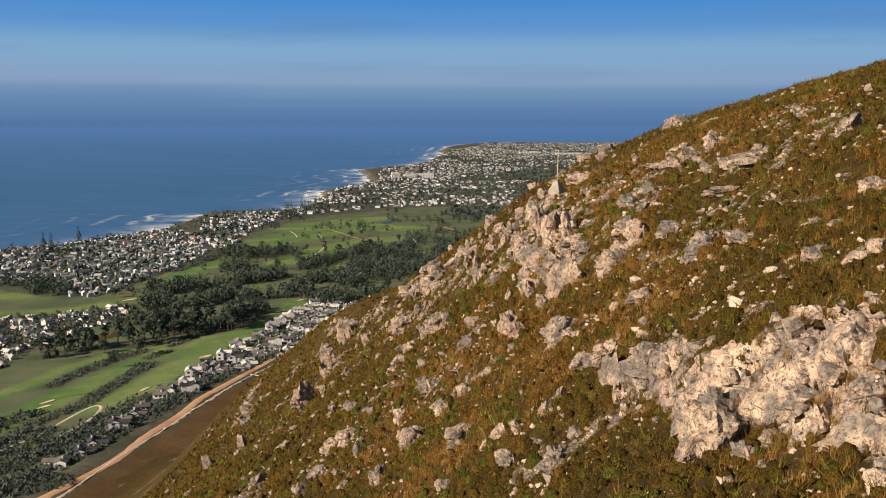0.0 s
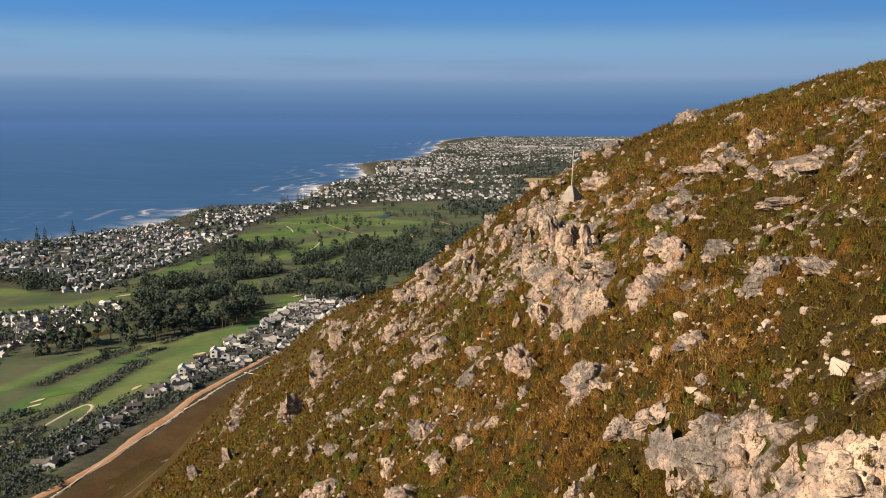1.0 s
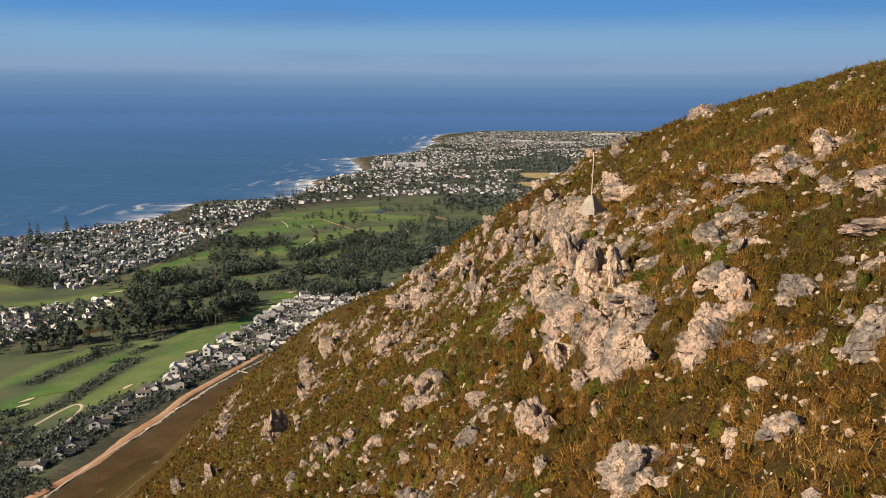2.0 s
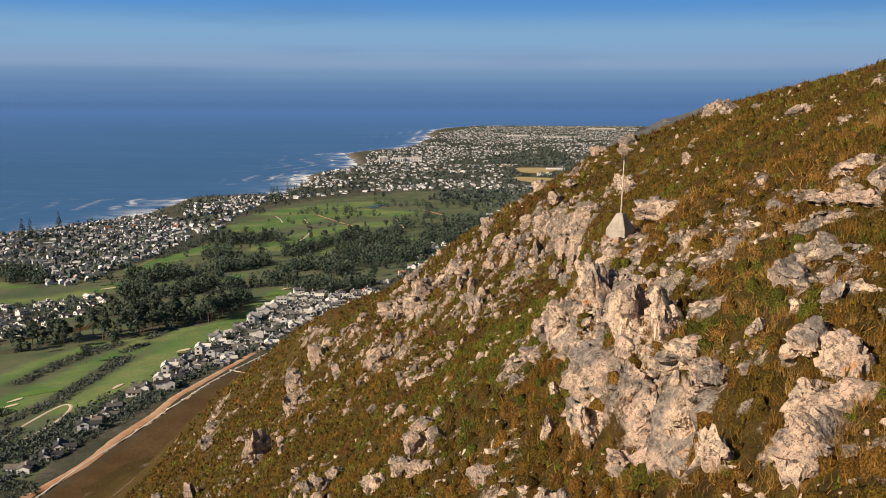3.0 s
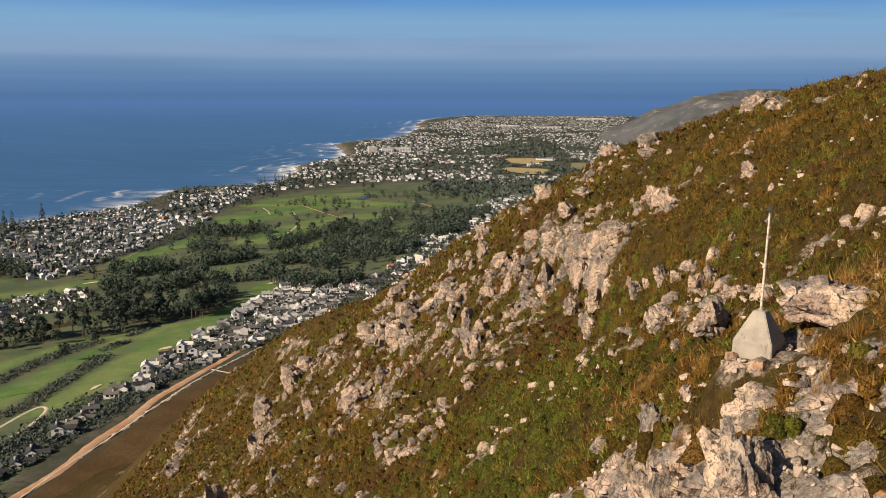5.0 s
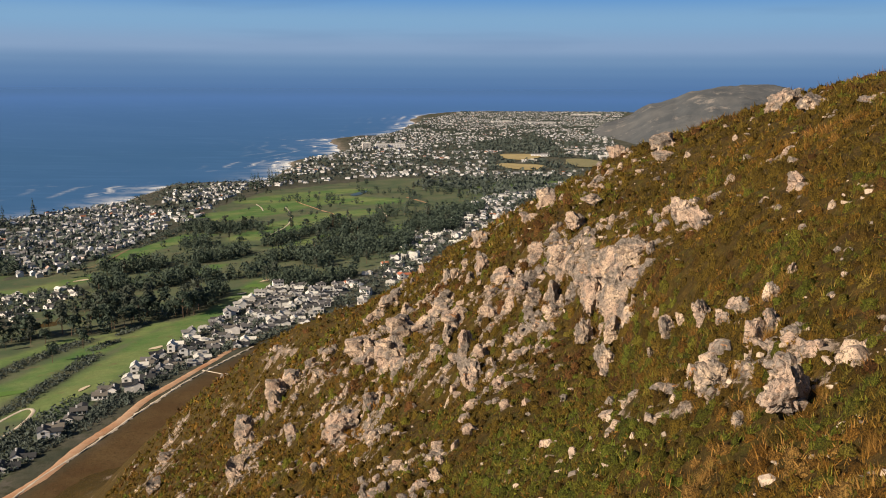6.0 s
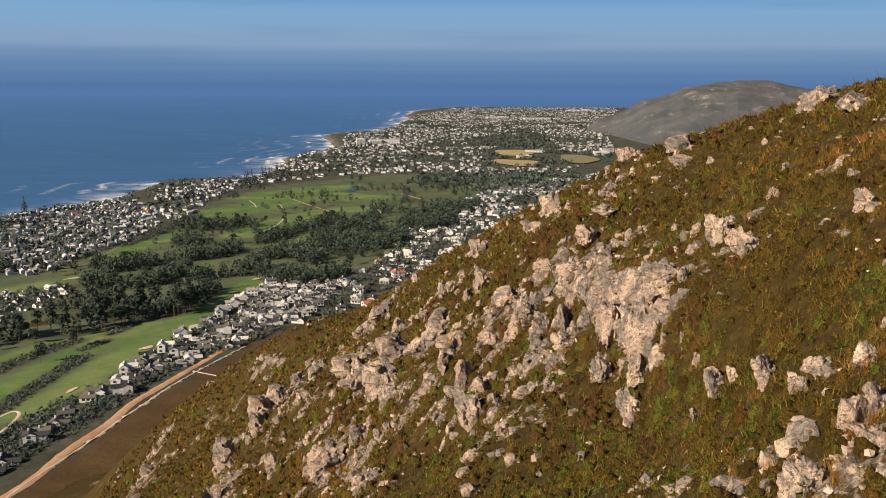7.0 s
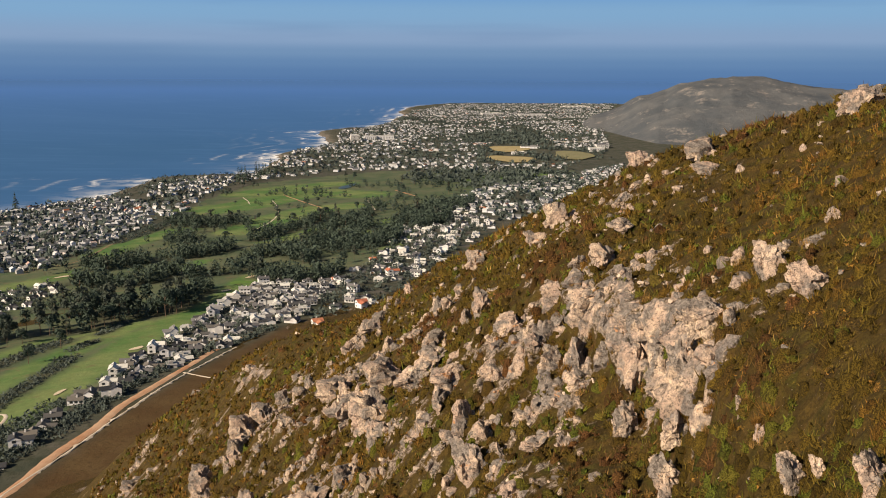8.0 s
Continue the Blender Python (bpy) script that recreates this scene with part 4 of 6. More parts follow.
lay_rocks(NEAR_LEDGE, "blocks of the cream ledge", "cream and grey weathered quartzite block in a rock ledge")
lay_rocks(SLOPE_BLOCKS, "rocks on the lower slope", "pale jointed quartzite rock standing out of the scrub")
lay_rocks(MIDDLE_LEDGES, "blocks of the middle ledges", "pale pinkish quartzite block bedded in the scrub slope")
lay_rocks(BEACON_CRAG, "blocks of the beacon crag", "grey and pink fractured quartzite block of a crag")
lay_rocks(UPPER_CRAG, "blocks of the upper crag", "weathered grey quartzite ledge among dry grass tufts")
lay_rocks(SKYLINE_ROCKS, "rocks on the skyline", "pale quartzite rock on the grassy skyline")
lay_rocks(FAR_CRAG, "blocks of the far crag", "pinkish grey upright quartzite slab of a crag")
lay_rocks(FAR_CRAG_LOW, "blocks of the lower crag", "sunlit pinkish quartzite rock standing out of scrub")
lay_rocks(HIGH_ROCKS, "rocks of the upper slope", "pinkish quartzite outcrop in the olive scrub")
lay_rocks(LOWER_ROCKS, "rocks down the lower slope", "pale pinkish quartzite rib standing out of olive scrub")
lay_rocks(WHITE_CRAG, "blocks of the white crag", "bleached white quartzite rock rising from green scrub")

# smaller ribs of rock, in bands down the lower slope
rib = np.random.default_rng(17)
x, y = rib.uniform(-32, 9, 5200), rib.uniform(42, 215, 5200)
band = fnoise(0.35 * x, y - 0.4 * x, 7.0, 3, 181)
keep = (band > 0.16) & (x < 8 - 0.03 * (y - 42)) & (x > -6 - 0.15 * (y - 42)) & (np.hypot(x - 4.5 - 0.1 * (y - 100), 0.4 * (y - 100)) > 7.5)
RIBS = [(float(a), float(b), float(w), float(w * h)) for a, b, w, h in zip(x[keep], y[keep], rib.uniform(0.45, 1.25, keep.sum()) * (1 + 0.004 * y[keep]), rib.uniform(0.6, 1.3, keep.sum()))][:170]
lay_rocks(RIBS, "small ribs of rock", "small pale quartzite rib in the olive scrub", True)

rng = np.random.default_rng(7)


def spots(y0, y1, per_m2, wide=0.0):
    """Random ground places on the mountain within a stretch of y, in the width that the slope shows there."""
    area = (y1 - y0) * (0.5 * y1 + 6 + 10 + 0.30 * (y1 - 20) + wide)
    n = int(area * per_m2)
    y = rng.uniform(y0, y1, n)
    lo, hi = -10 - 0.30 * (y - 20) - wide, 0.5 * y + 6
    x = rng.uniform(0, 1, n) * (0.5 * y1 + 6 + 10 + 0.3 * (y1 - 20) + wide) + (-10 - 0.3 * (y1 - 20) - wide)
    keep = (x > lo) & (x < hi)
    return x[keep], y[keep]


def scatter_rocks(name, label, shapes, y0, y1, per_m2, small, large, rocky, stray=0.0, tall=1.0, wide=0.0, sunk=0.12, material=None):
    x, y = spots(y0, y1, per_m2, wide)
    z, rock = mountain_height(x, y)
    keep = rng.uniform(0, 1, len(x)) < np.where(rock > rocky, np.clip((rock - rocky) * 3, 0, 1), stray * np.clip(0.5 + 2.6 * fnoise(0.45 * x, y, 4.5, 3, 88), 0, 2))
    x, y, z = x[keep], y[keep], z[keep]
    n = len(x)
    s = small + (large - small) * rng.uniform(0, 1, n) ** 2.2
    size = np.stack([s * rng.uniform(0.7, 1.25, n), s * rng.uniform(0.7, 1.2, n), s * rng.uniform(0.5, 1.0, n) * tall], -1)
    pos = np.stack([x, y, z + size[:, 2] * sunk], -1)
    v, f = joined(shapes, pos, rng.uniform(0, 6.28, n), rng.normal(0, 0.3, n), size, rng)
    tagged(bulk(name, v, f, material or (STONE if name != "crag_rocks" else ROCK)), label, "rocks", kind="stuff")


def cliff_blocks(name, label, cliff, per_m, shapes, small, large):
    """Angular blocks standing out of a cliff's face, all along it."""
    ys, xs, high, half, far = cliff
    n = int((ys[-1] - ys[0]) * per_m)
    y = rng.uniform(ys[0] + 1, ys[-1] - 1, n)
    x = np.interp(y, ys, xs) + rng.normal(-0.15, 1.6 * half + 0.35, n)
    z, rock = mountain_height(x, y)
    keep = (rock > 0.4) & (np.hypot(x - 8, y - 71.4) > 1.3)
    x, y, z = x[keep], y[keep], z[keep]
    n = len(x)
    s = small + (large - small) * rng.uniform(0, 1, n) ** 2.0
    size = np.stack([s * rng.uniform(0.7, 1.2, n), s * rng.uniform(0.7, 1.3, n), s * rng.uniform(0.5, 1.3, n)], -1)
    v, f = joined(shapes, np.stack([x, y, z - 0.1 * s], -1), rng.uniform(-0.5, 0.5, n) + 1.57 * rng.integers(0, 4, n), rng.normal(0, 0.2, n), size, rng)
    tagged(bulk(name, v, f, ROCK), label, "rocks", kind="stuff")


scatter_rocks("crag_rocks", "broken quartzite rocks heaped in outcrops", BROKEN, 18, 85, 4.6, 0.06, 0.38, 0.32, 0.02, 1.0, 0, -0.05)
scatter_rocks("crag_rocks", "broken upright quartzite rocks of the far crags", BROKEN, 85, 200, 4.5, 0.10, 0.52, 0.26, 0.02, 1.3, 0, -0.05)
scatter_rocks("crag_rocks", "weathered quartzite rocks low on the slope", BROKEN, 200, 330, 0.35, 0.3, 1.3, 0.40, 0.001, 1.3, 20, -0.05)
cliff_blocks("crag_rocks", "cream blocks in the face of the near ledge", CLIFFS[0], 5, BROKEN, 0.12, 0.4)
cliff_blocks("crag_rocks", "grey and pink blocks in the face under the beacon", CLIFFS[1], 7, BROKEN, 0.12, 0.45)
cliff_blocks("crag_rocks", "pinkish grey blocks in the face of the far crag", CLIFFS[2], 14, BROKEN, 0.2, 0.9)
scatter_rocks("stones", "pale loose stones strewn between grass tufts", COARSE, 16, 90, 4.2, 0.05, 0.22, 0.15, 0.22)
scatter_rocks("stones", "pale stones strewn down the nearer slope", COARSE, 22, 66, 3.4, 0.05, 0.19, 0.9, 0.42)
scatter_rocks("stone_chips", "small pale stone chips between grass tufts", CHIPS, 16, 90, 6.0, 0.03, 0.14, 0.12, 0.14)
scatter_rocks("stones", "pale angular stones in bands down the slope", COARSE, 30, 112, 1.7, 0.07, 0.33, 0.9, 0.34, 1.2, 4, 0.0)
scatter_rocks("stones", "pale angular rocks in bands down the far slope", COARSE, 112, 200, 0.55, 0.2, 0.6, 0.9, 0.09, 1.2, 8, 0.0, ROCK)
scatter_rocks("stones", "pale loose stones strewn over the far slope", CHIPS, 90, 230, 2.4, 0.06, 0.34, 0.2, 0.03)
scatter_rocks("stones", "pale stones far down the slope", CHIPS, 230, 330, 0.22, 0.2, 0.9, 0.3, 0.03, 1.2, 20)


# ---- fynbos ----
def plant_material():
    m = Nodes("fynbos plants", 0.85, 0.15)
    c = m.ramp(m.attr("tone"), (0.0, (0.114, 0.056, 0.021)), (0.20, (0.075, 0.056, 0.010)), (0.40, (0.104, 0.074, 0.012)), (0.58, (0.172, 0.088, 0.018)),
               (0.76, (0.285, 0.178, 0.060)), (0.86, (0.098, 0.097, 0.012)), (1.0, (0.074, 0.106, 0.015)))
    c = m.mix(0.75, c, m.mix(m.island(), (0.20, 0.195, 0.19), (0.84, 0.82, 0.80)), "OVERLAY")
    m.color(c)
    return m.mat


PLANT = plant_material()


def tone_at(x, y, n):
    t = 0.42 + 0.30 * fnoise(x, y, 9, 3, 55) + 0.30 * fnoise(x, y, 1.8, 2, 57) + rng.normal(0, 0.06, n)
    t = t - 0.13 * sig((y - 85) / 8)
    t = np.where(rng.uniform(0, 1, n) < 0.07 + 0.45 * sig((fnoise(x, y, 3.2, 3, 61) - 0.22) / 0.05), rng.uniform(0.82, 0.97, n), np.clip(t, 0, 0.80))
    gully = np.exp(-((x - 4.5 - 0.1 * (y - 100)) / 5.5) ** 2 - ((y - 95) / 20) ** 2)
    return np.where(rng.uniform(0, 1, n) < 0.9 * gully, rng.uniform(0.84, 1.0, n), t)


def reach(x, y, z):
    """How far off the slope is looked at from the flight line, in metres."""
    return np.sqrt((x - 0.5) ** 2 + np.maximum(26, y - 79) ** 2 + (z - 250) ** 2)


def green_spots(per_m2, fade, rock_from, rock_most, gain=1.2):
    """Places for plants, as many to the square metre on steep ground, thinning out with the distance from the flight line; with that distance over 28 m."""
    xs, ys = [], []
    for y0, y1, share, wide in ((16, 130, 1.0, 0), (130, 230, 0.33, 0), (230, 345, 0.13, 30)):
        x, y = spots(y0, y1, 2.4 * per_m2 * share, wide)
        z = slope_height(x, y)
        area = np.sqrt(1 + ((slope_height(x + 0.3, y) - z) / 0.3) ** 2 + ((slope_height(x, y + 0.3) - z) / 0.3) ** 2)
        far = reach(x, y, z) / 28
        keep = rng.uniform(0, 1, len(x)) < np.minimum(1, far ** -fade / share) * np.minimum(0.85 * area, 2.4) / 2.4
        xs.append(x[keep]), ys.append(y[keep])
    x, y = np.concatenate(xs), np.concatenate(ys)
    z, rock = mountain_height(x, y)
    keep = rng.uniform(0, 1, len(x)) > np.clip((rock - rock_from) * gain, 0, rock_most) + 2.0 * (np.hypot(x - 8.0, y - 71.0) < 1.4)
    x, y, z = x[keep], y[keep], z[keep]
    return x, y, z, np.maximum(1, reach(x, y, z) / 28)


def tufts(name, label, per_m2, blades, tall, half, lean_by, low_tone=0.0, high_tone=1.0, wide=0.42, fade=1.05):
    x, y, z, far = green_spots(per_m2, fade, 0.25, 0.8)
    tone = tone_at(x, y, len(x))
    keep = (tone >= low_tone) & (tone <= high_tone)
    grow(name, label, x[keep], y[keep], z[keep], far[keep], tone[keep], blades, tall, half, lean_by, wide)


def grow(name, label, x, y, z, far, tone, blades, tall, half, lean_by, wide):
    """One tuft of blades at each place."""
    n = len(x)
    h = tall * rng.uniform(0.5, 1.15, n) * np.where((tone > 0.55) & (tone < 0.82), 1.2, 0.9) * far ** 0.25
    N = n * blades
    rep = lambda a: np.repeat(a, blades)
    az, lean = rng.uniform(0, 6.283, N), np.abs(rng.normal(0.0, lean_by, N)) + 0.08
    length = rep(h) * rng.uniform(0.6, 1.15, N)
    r0, a0 = rep(h * far ** 0.4) * wide * np.sqrt(rng.uniform(0, 1, N)), rng.uniform(0, 6.283, N)
    base = np.stack([rep(x) + r0 * np.cos(a0), rep(y) + r0 * np.sin(a0), rep(z) - 0.06], -1)
    out = np.stack([np.cos(az), np.sin(az), np.zeros(N)], -1)
    turn = az + 1.57 + rng.normal(0, 0.9, N)
    side = np.stack([np.cos(turn), np.sin(turn), np.zeros(N)], -1) * (half * rep(far) ** 0.95 * rng.uniform(0.6, 1.4, N))[:, None]
    tip = base + out * (length * np.sin(lean * 1.2))[:, None] + np.array([0, 0, 1.0]) * (length * np.cos(lean * 1.1))[:, None]
    v = np.stack([base - side, base + side, tip], 1).reshape(-1, 3)
    tagged(bulk(name, v, np.arange(N * 3).reshape(-1, 3), PLANT, False, {"tone": np.repeat(rep(tone), 3)}), label, "grass", kind="stuff")


def bushes(name, label, per_m2, leaves, radius, leaf):
    x, y, z, far = green_spots(per_m2, 1.6, 0.3, 0.85)
    n = len(x)
    tone = np.clip(0.30 + 0.35 * fnoise(x, y, 7, 2, 67) + rng.normal(0, 0.15, n), 0, 0.62)
    green = rng.uniform(0, 1, n) < 0.10 + 0.5 * np.exp(-((x - 4.5 - 0.1 * (y - 100)) / 5.5) ** 2 - ((y - 103) / 15) ** 2)
    tone = np.where(green, rng.uniform(0.86, 1.0, n), tone)
    r = radius * rng.uniform(0.45, 1.35, n) * far ** 0.4
    N = n * leaves
    rep = lambda a: np.repeat(a, leaves)
    d = rng.normal(size=(N, 3))
    d /= np.linalg.norm(d, axis=1, keepdims=True)
    d[:, 2] = np.abs(d[:, 2])
    c = np.stack([rep(x), rep(y), rep(z) - 0.05], -1) + d * (rep(r) * rng.uniform(0.45, 1.05, N))[:, None] * (1, 1, 0.9)
    s = leaf * rng.uniform(0.6, 1.4, N) * rep(far) ** 0.9
    e = rng.normal(size=(N, 3, 3)) * s[:, None, None] + d[:, None, :] * (rng.uniform(0, 1.6, (N, 3, 1)) * s[:, None, None])
    v = (c[:, None, :] + e).reshape(-1, 3)
    tagged(bulk(name, v, np.arange(N * 3).reshape(-1, 3), PLANT, False, {"tone": np.repeat(rep(tone), 3)}), label, "shrub", kind="stuff")


def cushion_material():
    m = Nodes("heath cushions", 0.9, 0.1)
    c = m.ramp(m.attr("tone"), (0.0, (0.105, 0.050, 0.020)), (0.20, (0.084, 0.058, 0.011)), (0.40, (0.106, 0.075, 0.012)), (0.58, (0.160, 0.084, 0.017)),
               (0.76, (0.225, 0.138, 0.045)), (0.86, (0.106, 0.102, 0.015)), (1.0, (0.080, 0.104, 0.016)))
    _, tint = clump_cells(m, 9.0)
    c = m.mix(0.7, c, m.mix(m.island(), (0.26, 0.25, 0.235), (0.86, 0.84, 0.80)), "OVERLAY")
    c = m.mix(0.3, c, m.mix(tint, (0.30, 0.295, 0.29), (0.60, 0.58, 0.55)), "OVERLAY")
    # near-black gaps in the foliage: shade among the leaves put into the colour
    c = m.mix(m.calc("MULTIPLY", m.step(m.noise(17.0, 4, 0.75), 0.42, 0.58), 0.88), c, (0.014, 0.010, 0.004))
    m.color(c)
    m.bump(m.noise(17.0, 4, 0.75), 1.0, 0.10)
    return m.mat


def cushions(name, label, per_m2, radius, stems):
    """Rounded heath shrubs, low and uneven, their skirts in the ground, with stems standing out of them all round."""
    x, y, z, far = green_spots(per_m2, 1.9, 0.33, 1.0, 3.5)
    n = len(x)
    shapes = []
    around = np.arange(7)
    for k in range(12):
        rr = np.random.default_rng(900 + k)
        ring = [np.stack([np.cos(0.9 * around + 0.4 * i), np.sin(0.9 * around + 0.4 * i), np.full(7, h)], -1) * (w, w, 1) for i, (w, h) in enumerate(((0.66, 0.72), (1.05, -1.0)))]
        v = np.concatenate([[(0, 0, 1.0)]] + ring) * (1 + 0.26 * rr.uniform(-1, 1, (15, 1)))
        nxt = (around + 1) % 7
        q = np.concatenate([np.stack([np.zeros(7, int), 1 + around, 1 + nxt], -1), np.stack([1 + around, 8 + around, 8 + nxt], -1), np.stack([1 + around, 8 + nxt, 1 + nxt], -1)])
        shapes.append((v, q))
    r = radius * rng.uniform(0.4, 1.4, n) * far ** 0.45
    size = np.stack([r * rng.uniform(0.8, 1.3, n), r * rng.uniform(0.8, 1.3, n), r * rng.uniform(0.6, 1.2, n)], -1)
    order = np.random.default_rng(77)
    tone = tone_at(x, y, n)
    # joined() takes the shapes one after another, so the tones follow the same order
    pick = np.random.default_rng(77).integers(0, len(shapes), n)
    v, f = joined(shapes, np.stack([x, y, z - 0.03], -1), rng.uniform(0, 6.28, n), rng.normal(0, 0.15, n), size, order)
    tones = np.concatenate([np.repeat(tone[pick == k], len(shapes[k][0])) for k in range(len(shapes))])
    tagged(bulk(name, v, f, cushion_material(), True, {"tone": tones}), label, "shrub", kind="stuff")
    N = n * stems
    rep = lambda a: np.repeat(a, stems, axis=0)
    d = rng.normal(size=(N, 3)) * (1, 1, 0.9)
    d[:, 2] = np.abs(d[:, 2]) + 0.15
    d /= np.linalg.norm(d, axis=1, keepdims=True)
    base = np.stack([rep(x), rep(y), rep(z) - 0.03], -1) + d * rep(size) * 0.85
    way = d + np.array([0, 0, 0.55]) + rng.normal(0, 0.25, (N, 3))
    tip = base + way * (rep(r) * rng.uniform(0.35, 0.95, N))[:, None]
    side = np.cross(d, rng.normal(size=(N, 3)))
    side *= (0.017 * rep(far) ** 0.95 * rng.uniform(0.7, 1.5, N) / (np.linalg.norm(side, axis=1) + 1e-6))[:, None]
    v = np.stack([base - side, base + side, tip], 1).reshape(-1, 3)
    t = np.clip(rep(tone) + rng.normal(0, 0.04, N), 0, 1)
    tagged(bulk(name + "_stems", v, np.arange(N * 3).reshape(-1, 3), PLANT, False, {"tone": np.repeat(t, 3)}), "fine stems of the heath cushions", "shrub", kind="stuff")


cushions("heath_cushions", "olive, brown and green heath cushions covering the slope", 5.8, 0.25, 10)
tufts("grass_tufts", "straw and ochre grass tufts among rocks", 0.9, 90, 0.40, 0.0042, 0.75, 0.46, 0.84, 0.30)
tufts("tussocks", "rounded golden straw tussocks on the ledges", 0.42, 150, 0.55, 0.0060, 0.70, 0.50, 0.84, 0.24)
tufts("heath", "dense olive and brown stems of the heath", 4.4, 8, 0.36, 0.0125, 0.42, 0.0, 1.0, 0.8, 1.5)
# tufts in the shelter of the rocks, round the foot of each one
foot = np.array([r for rows in (NEAR_LEDGE, SLOPE_BLOCKS, MIDDLE_LEDGES, BEACON_CRAG, UPPER_CRAG, FAR_CRAG, WHITE_CRAG) for r in rows for _ in range(7)])
turn = rng.uniform(0, 6.283, len(foot))
x, y = foot[:, 0] + 0.62 * foot[:, 2] * np.cos(turn), foot[:, 1] + (0.4 + 0.6 * np.sin(turn)) * foot[:, 2]
z = mountain_height(x, y)[0]
grow("rock_tufts", "brown and golden tufts at the foot of rocks", x, y, z, np.maximum(1, reach(x, y, z) / 28), rng.uniform(0.36, 0.78, len(x)), 70, 0.5, 0.0075, 0.75, 0.34)
bushes("low_shrubs", "leafy green and brown fynbos shrubs", 1.1, 28, 0.30, 0.030)


# ---- the beacon ----
def part(name, bm, material, parent, label=""):
    me = bpy.data.meshes.new(name)
    bm.to_mesh(me)
    bm.free()
    me.materials.append(material)
    ob = new(name, me)
    ob.parent = parent
    if label:
        ob["label"] = label
    return ob


def tube(bm, a, b, r0, r1, sides=12):
    """A capped, tapered round bar from a to b."""
    a, b = Vector(a), Vector(b)
    m = Matrix.Translation((a + b) / 2) @ (b - a).to_track_quat("Z", "Y").to_matrix().to_4x4()
    bmesh.ops.create_cone(bm, cap_ends=True, segments=sides, radius1=r0, radius2=r1, depth=(b - a).length, matrix=m)


def beacon():
    con = Nodes("concrete", 0.9, 0.25)
    c = con.mix(con.step(con.noise(2.5, 6, 0.7), 0.4, 0.65), (0.34, 0.31, 0.275), (0.25, 0.23, 0.205))
    c = con.mix(con.step(con.noise(9, 5, 0.75, stretch=(1, 1, 0.25)), 0.58, 0.7), c, (0.15, 0.135, 0.12))
    con.color(c)
    con.bump(con.noise(30, 5, 0.7), 0.5, 0.02)
    pipe = Nodes("weathered pipe", 0.6, 0.4)
    pipe.color(pipe.mix(pipe.step(pipe.noise(8, 5, 0.7), 0.45, 0.65), (0.60, 0.56, 0.50), (0.30, 0.24, 0.19)))
    dark = Nodes("dark metal", 0.55, 0.4)
    dark.color(dark.mix(dark.step(dark.noise(20, 4), 0.4, 0.6), (0.03, 0.028, 0.026), (0.07, 0.06, 0.05)))
    top = new("survey_beacon")
    top.matrix_world = pose(7.95, 71.5, 244.28, 0, 0, -38) @ Matrix.Scale(0.9, 4)
    tagged(top, "concrete pyramid block with a tall thin steel pole, on a crag", "beacon")
    bm = bmesh.new()
    rings = []
    for z, r in ((-0.35, 0.52), (0.10, 0.52), (0.13, 0.505), (0.85, 0.17), (0.88, 0.155)):
        rings.append([bm.verts.new((sx * r, sy * r, z)) for sx, sy in ((-1, -1), (1, -1), (1, 1), (-1, 1))])
    for lo, hi in zip(rings, rings[1:]):
        for k in range(4):
            bm.faces.new((lo[k], lo[(k + 1) % 4], hi[(k + 1) % 4], hi[k]))
    bm.faces.new(rings[-1])
    bm.faces.new(rings[0][::-1])
    bmesh.ops.bevel(bm, geom=bm.edges[:], offset=0.018, segments=2, affect="EDGES")
    part("base_block", bm, con.mat, top)
    bm = bmesh.new()
    tube(bm, (0, 0, 0.83), (0.07, 0.03, 3.58), 0.036, 0.026)
    part("pole", bm, pipe.mat, top, "thin rusted steel pole")
    bm = bmesh.new()
    tube(bm, (0, 0, 0.86), (0.002, 0, 0.93), 0.075, 0.06)
    part("collar", bm, con.mat, top)
    bm = bmesh.new()
    bmesh.ops.create_cube(bm, size=1, matrix=pose(0.10, -0.06, 3.57, 8, 5, 20) @ Matrix.Diagonal((0.17, 0.12, 0.14, 1)))
    bmesh.ops.bevel(bm, geom=bm.edges[:], offset=0.015, segments=2, affect="EDGES")
    part("top_box", bm, dark.mat, top, "small dark box on the tip")
    bm = bmesh.new()
    tube(bm, (0.13, -0.08, 3.51), (0.2, -0.1, 3.23), 0.012, 0.008, 8)
    part("loose_wire", bm, dark.mat, top)
    bm = bmesh.new()
    tube(bm, (0.03, -0.01, 2.06), (-0.08, -0.03, 2.15), 0.02, 0.016, 8)
    tube(bm, (0.02, -0.01, 2.01), (0.04, -0.02, 2.13), 0.052, 0.052)
    part("bracket", bm, pipe.mat, top)


beacon()


# ---- roads and paths on the plain ----
def line_points(pts, step):
    """A smooth line through plan points, at even steps."""
    p = [Vector((*q, 0)) for q in pts]
    p = [p[0] * 2 - p[1], *p, p[-1] * 2 - p[-2]]
    out = []
    for a, b, c, d in zip(p, p[1:], p[2:], p[3:]):
        n = max(2, int((c - b).length / step))
        for i in range(n):
            t = i / n
            out.append(0.5 * (2 * b + (c - a) * t + (2 * a - 5 * b + 4 * c - d) * t * t + (3 * b - a - 3 * c + d) * t ** 3))
    return np.array([[v.x, v.y] for v in out + [p[-2]]])


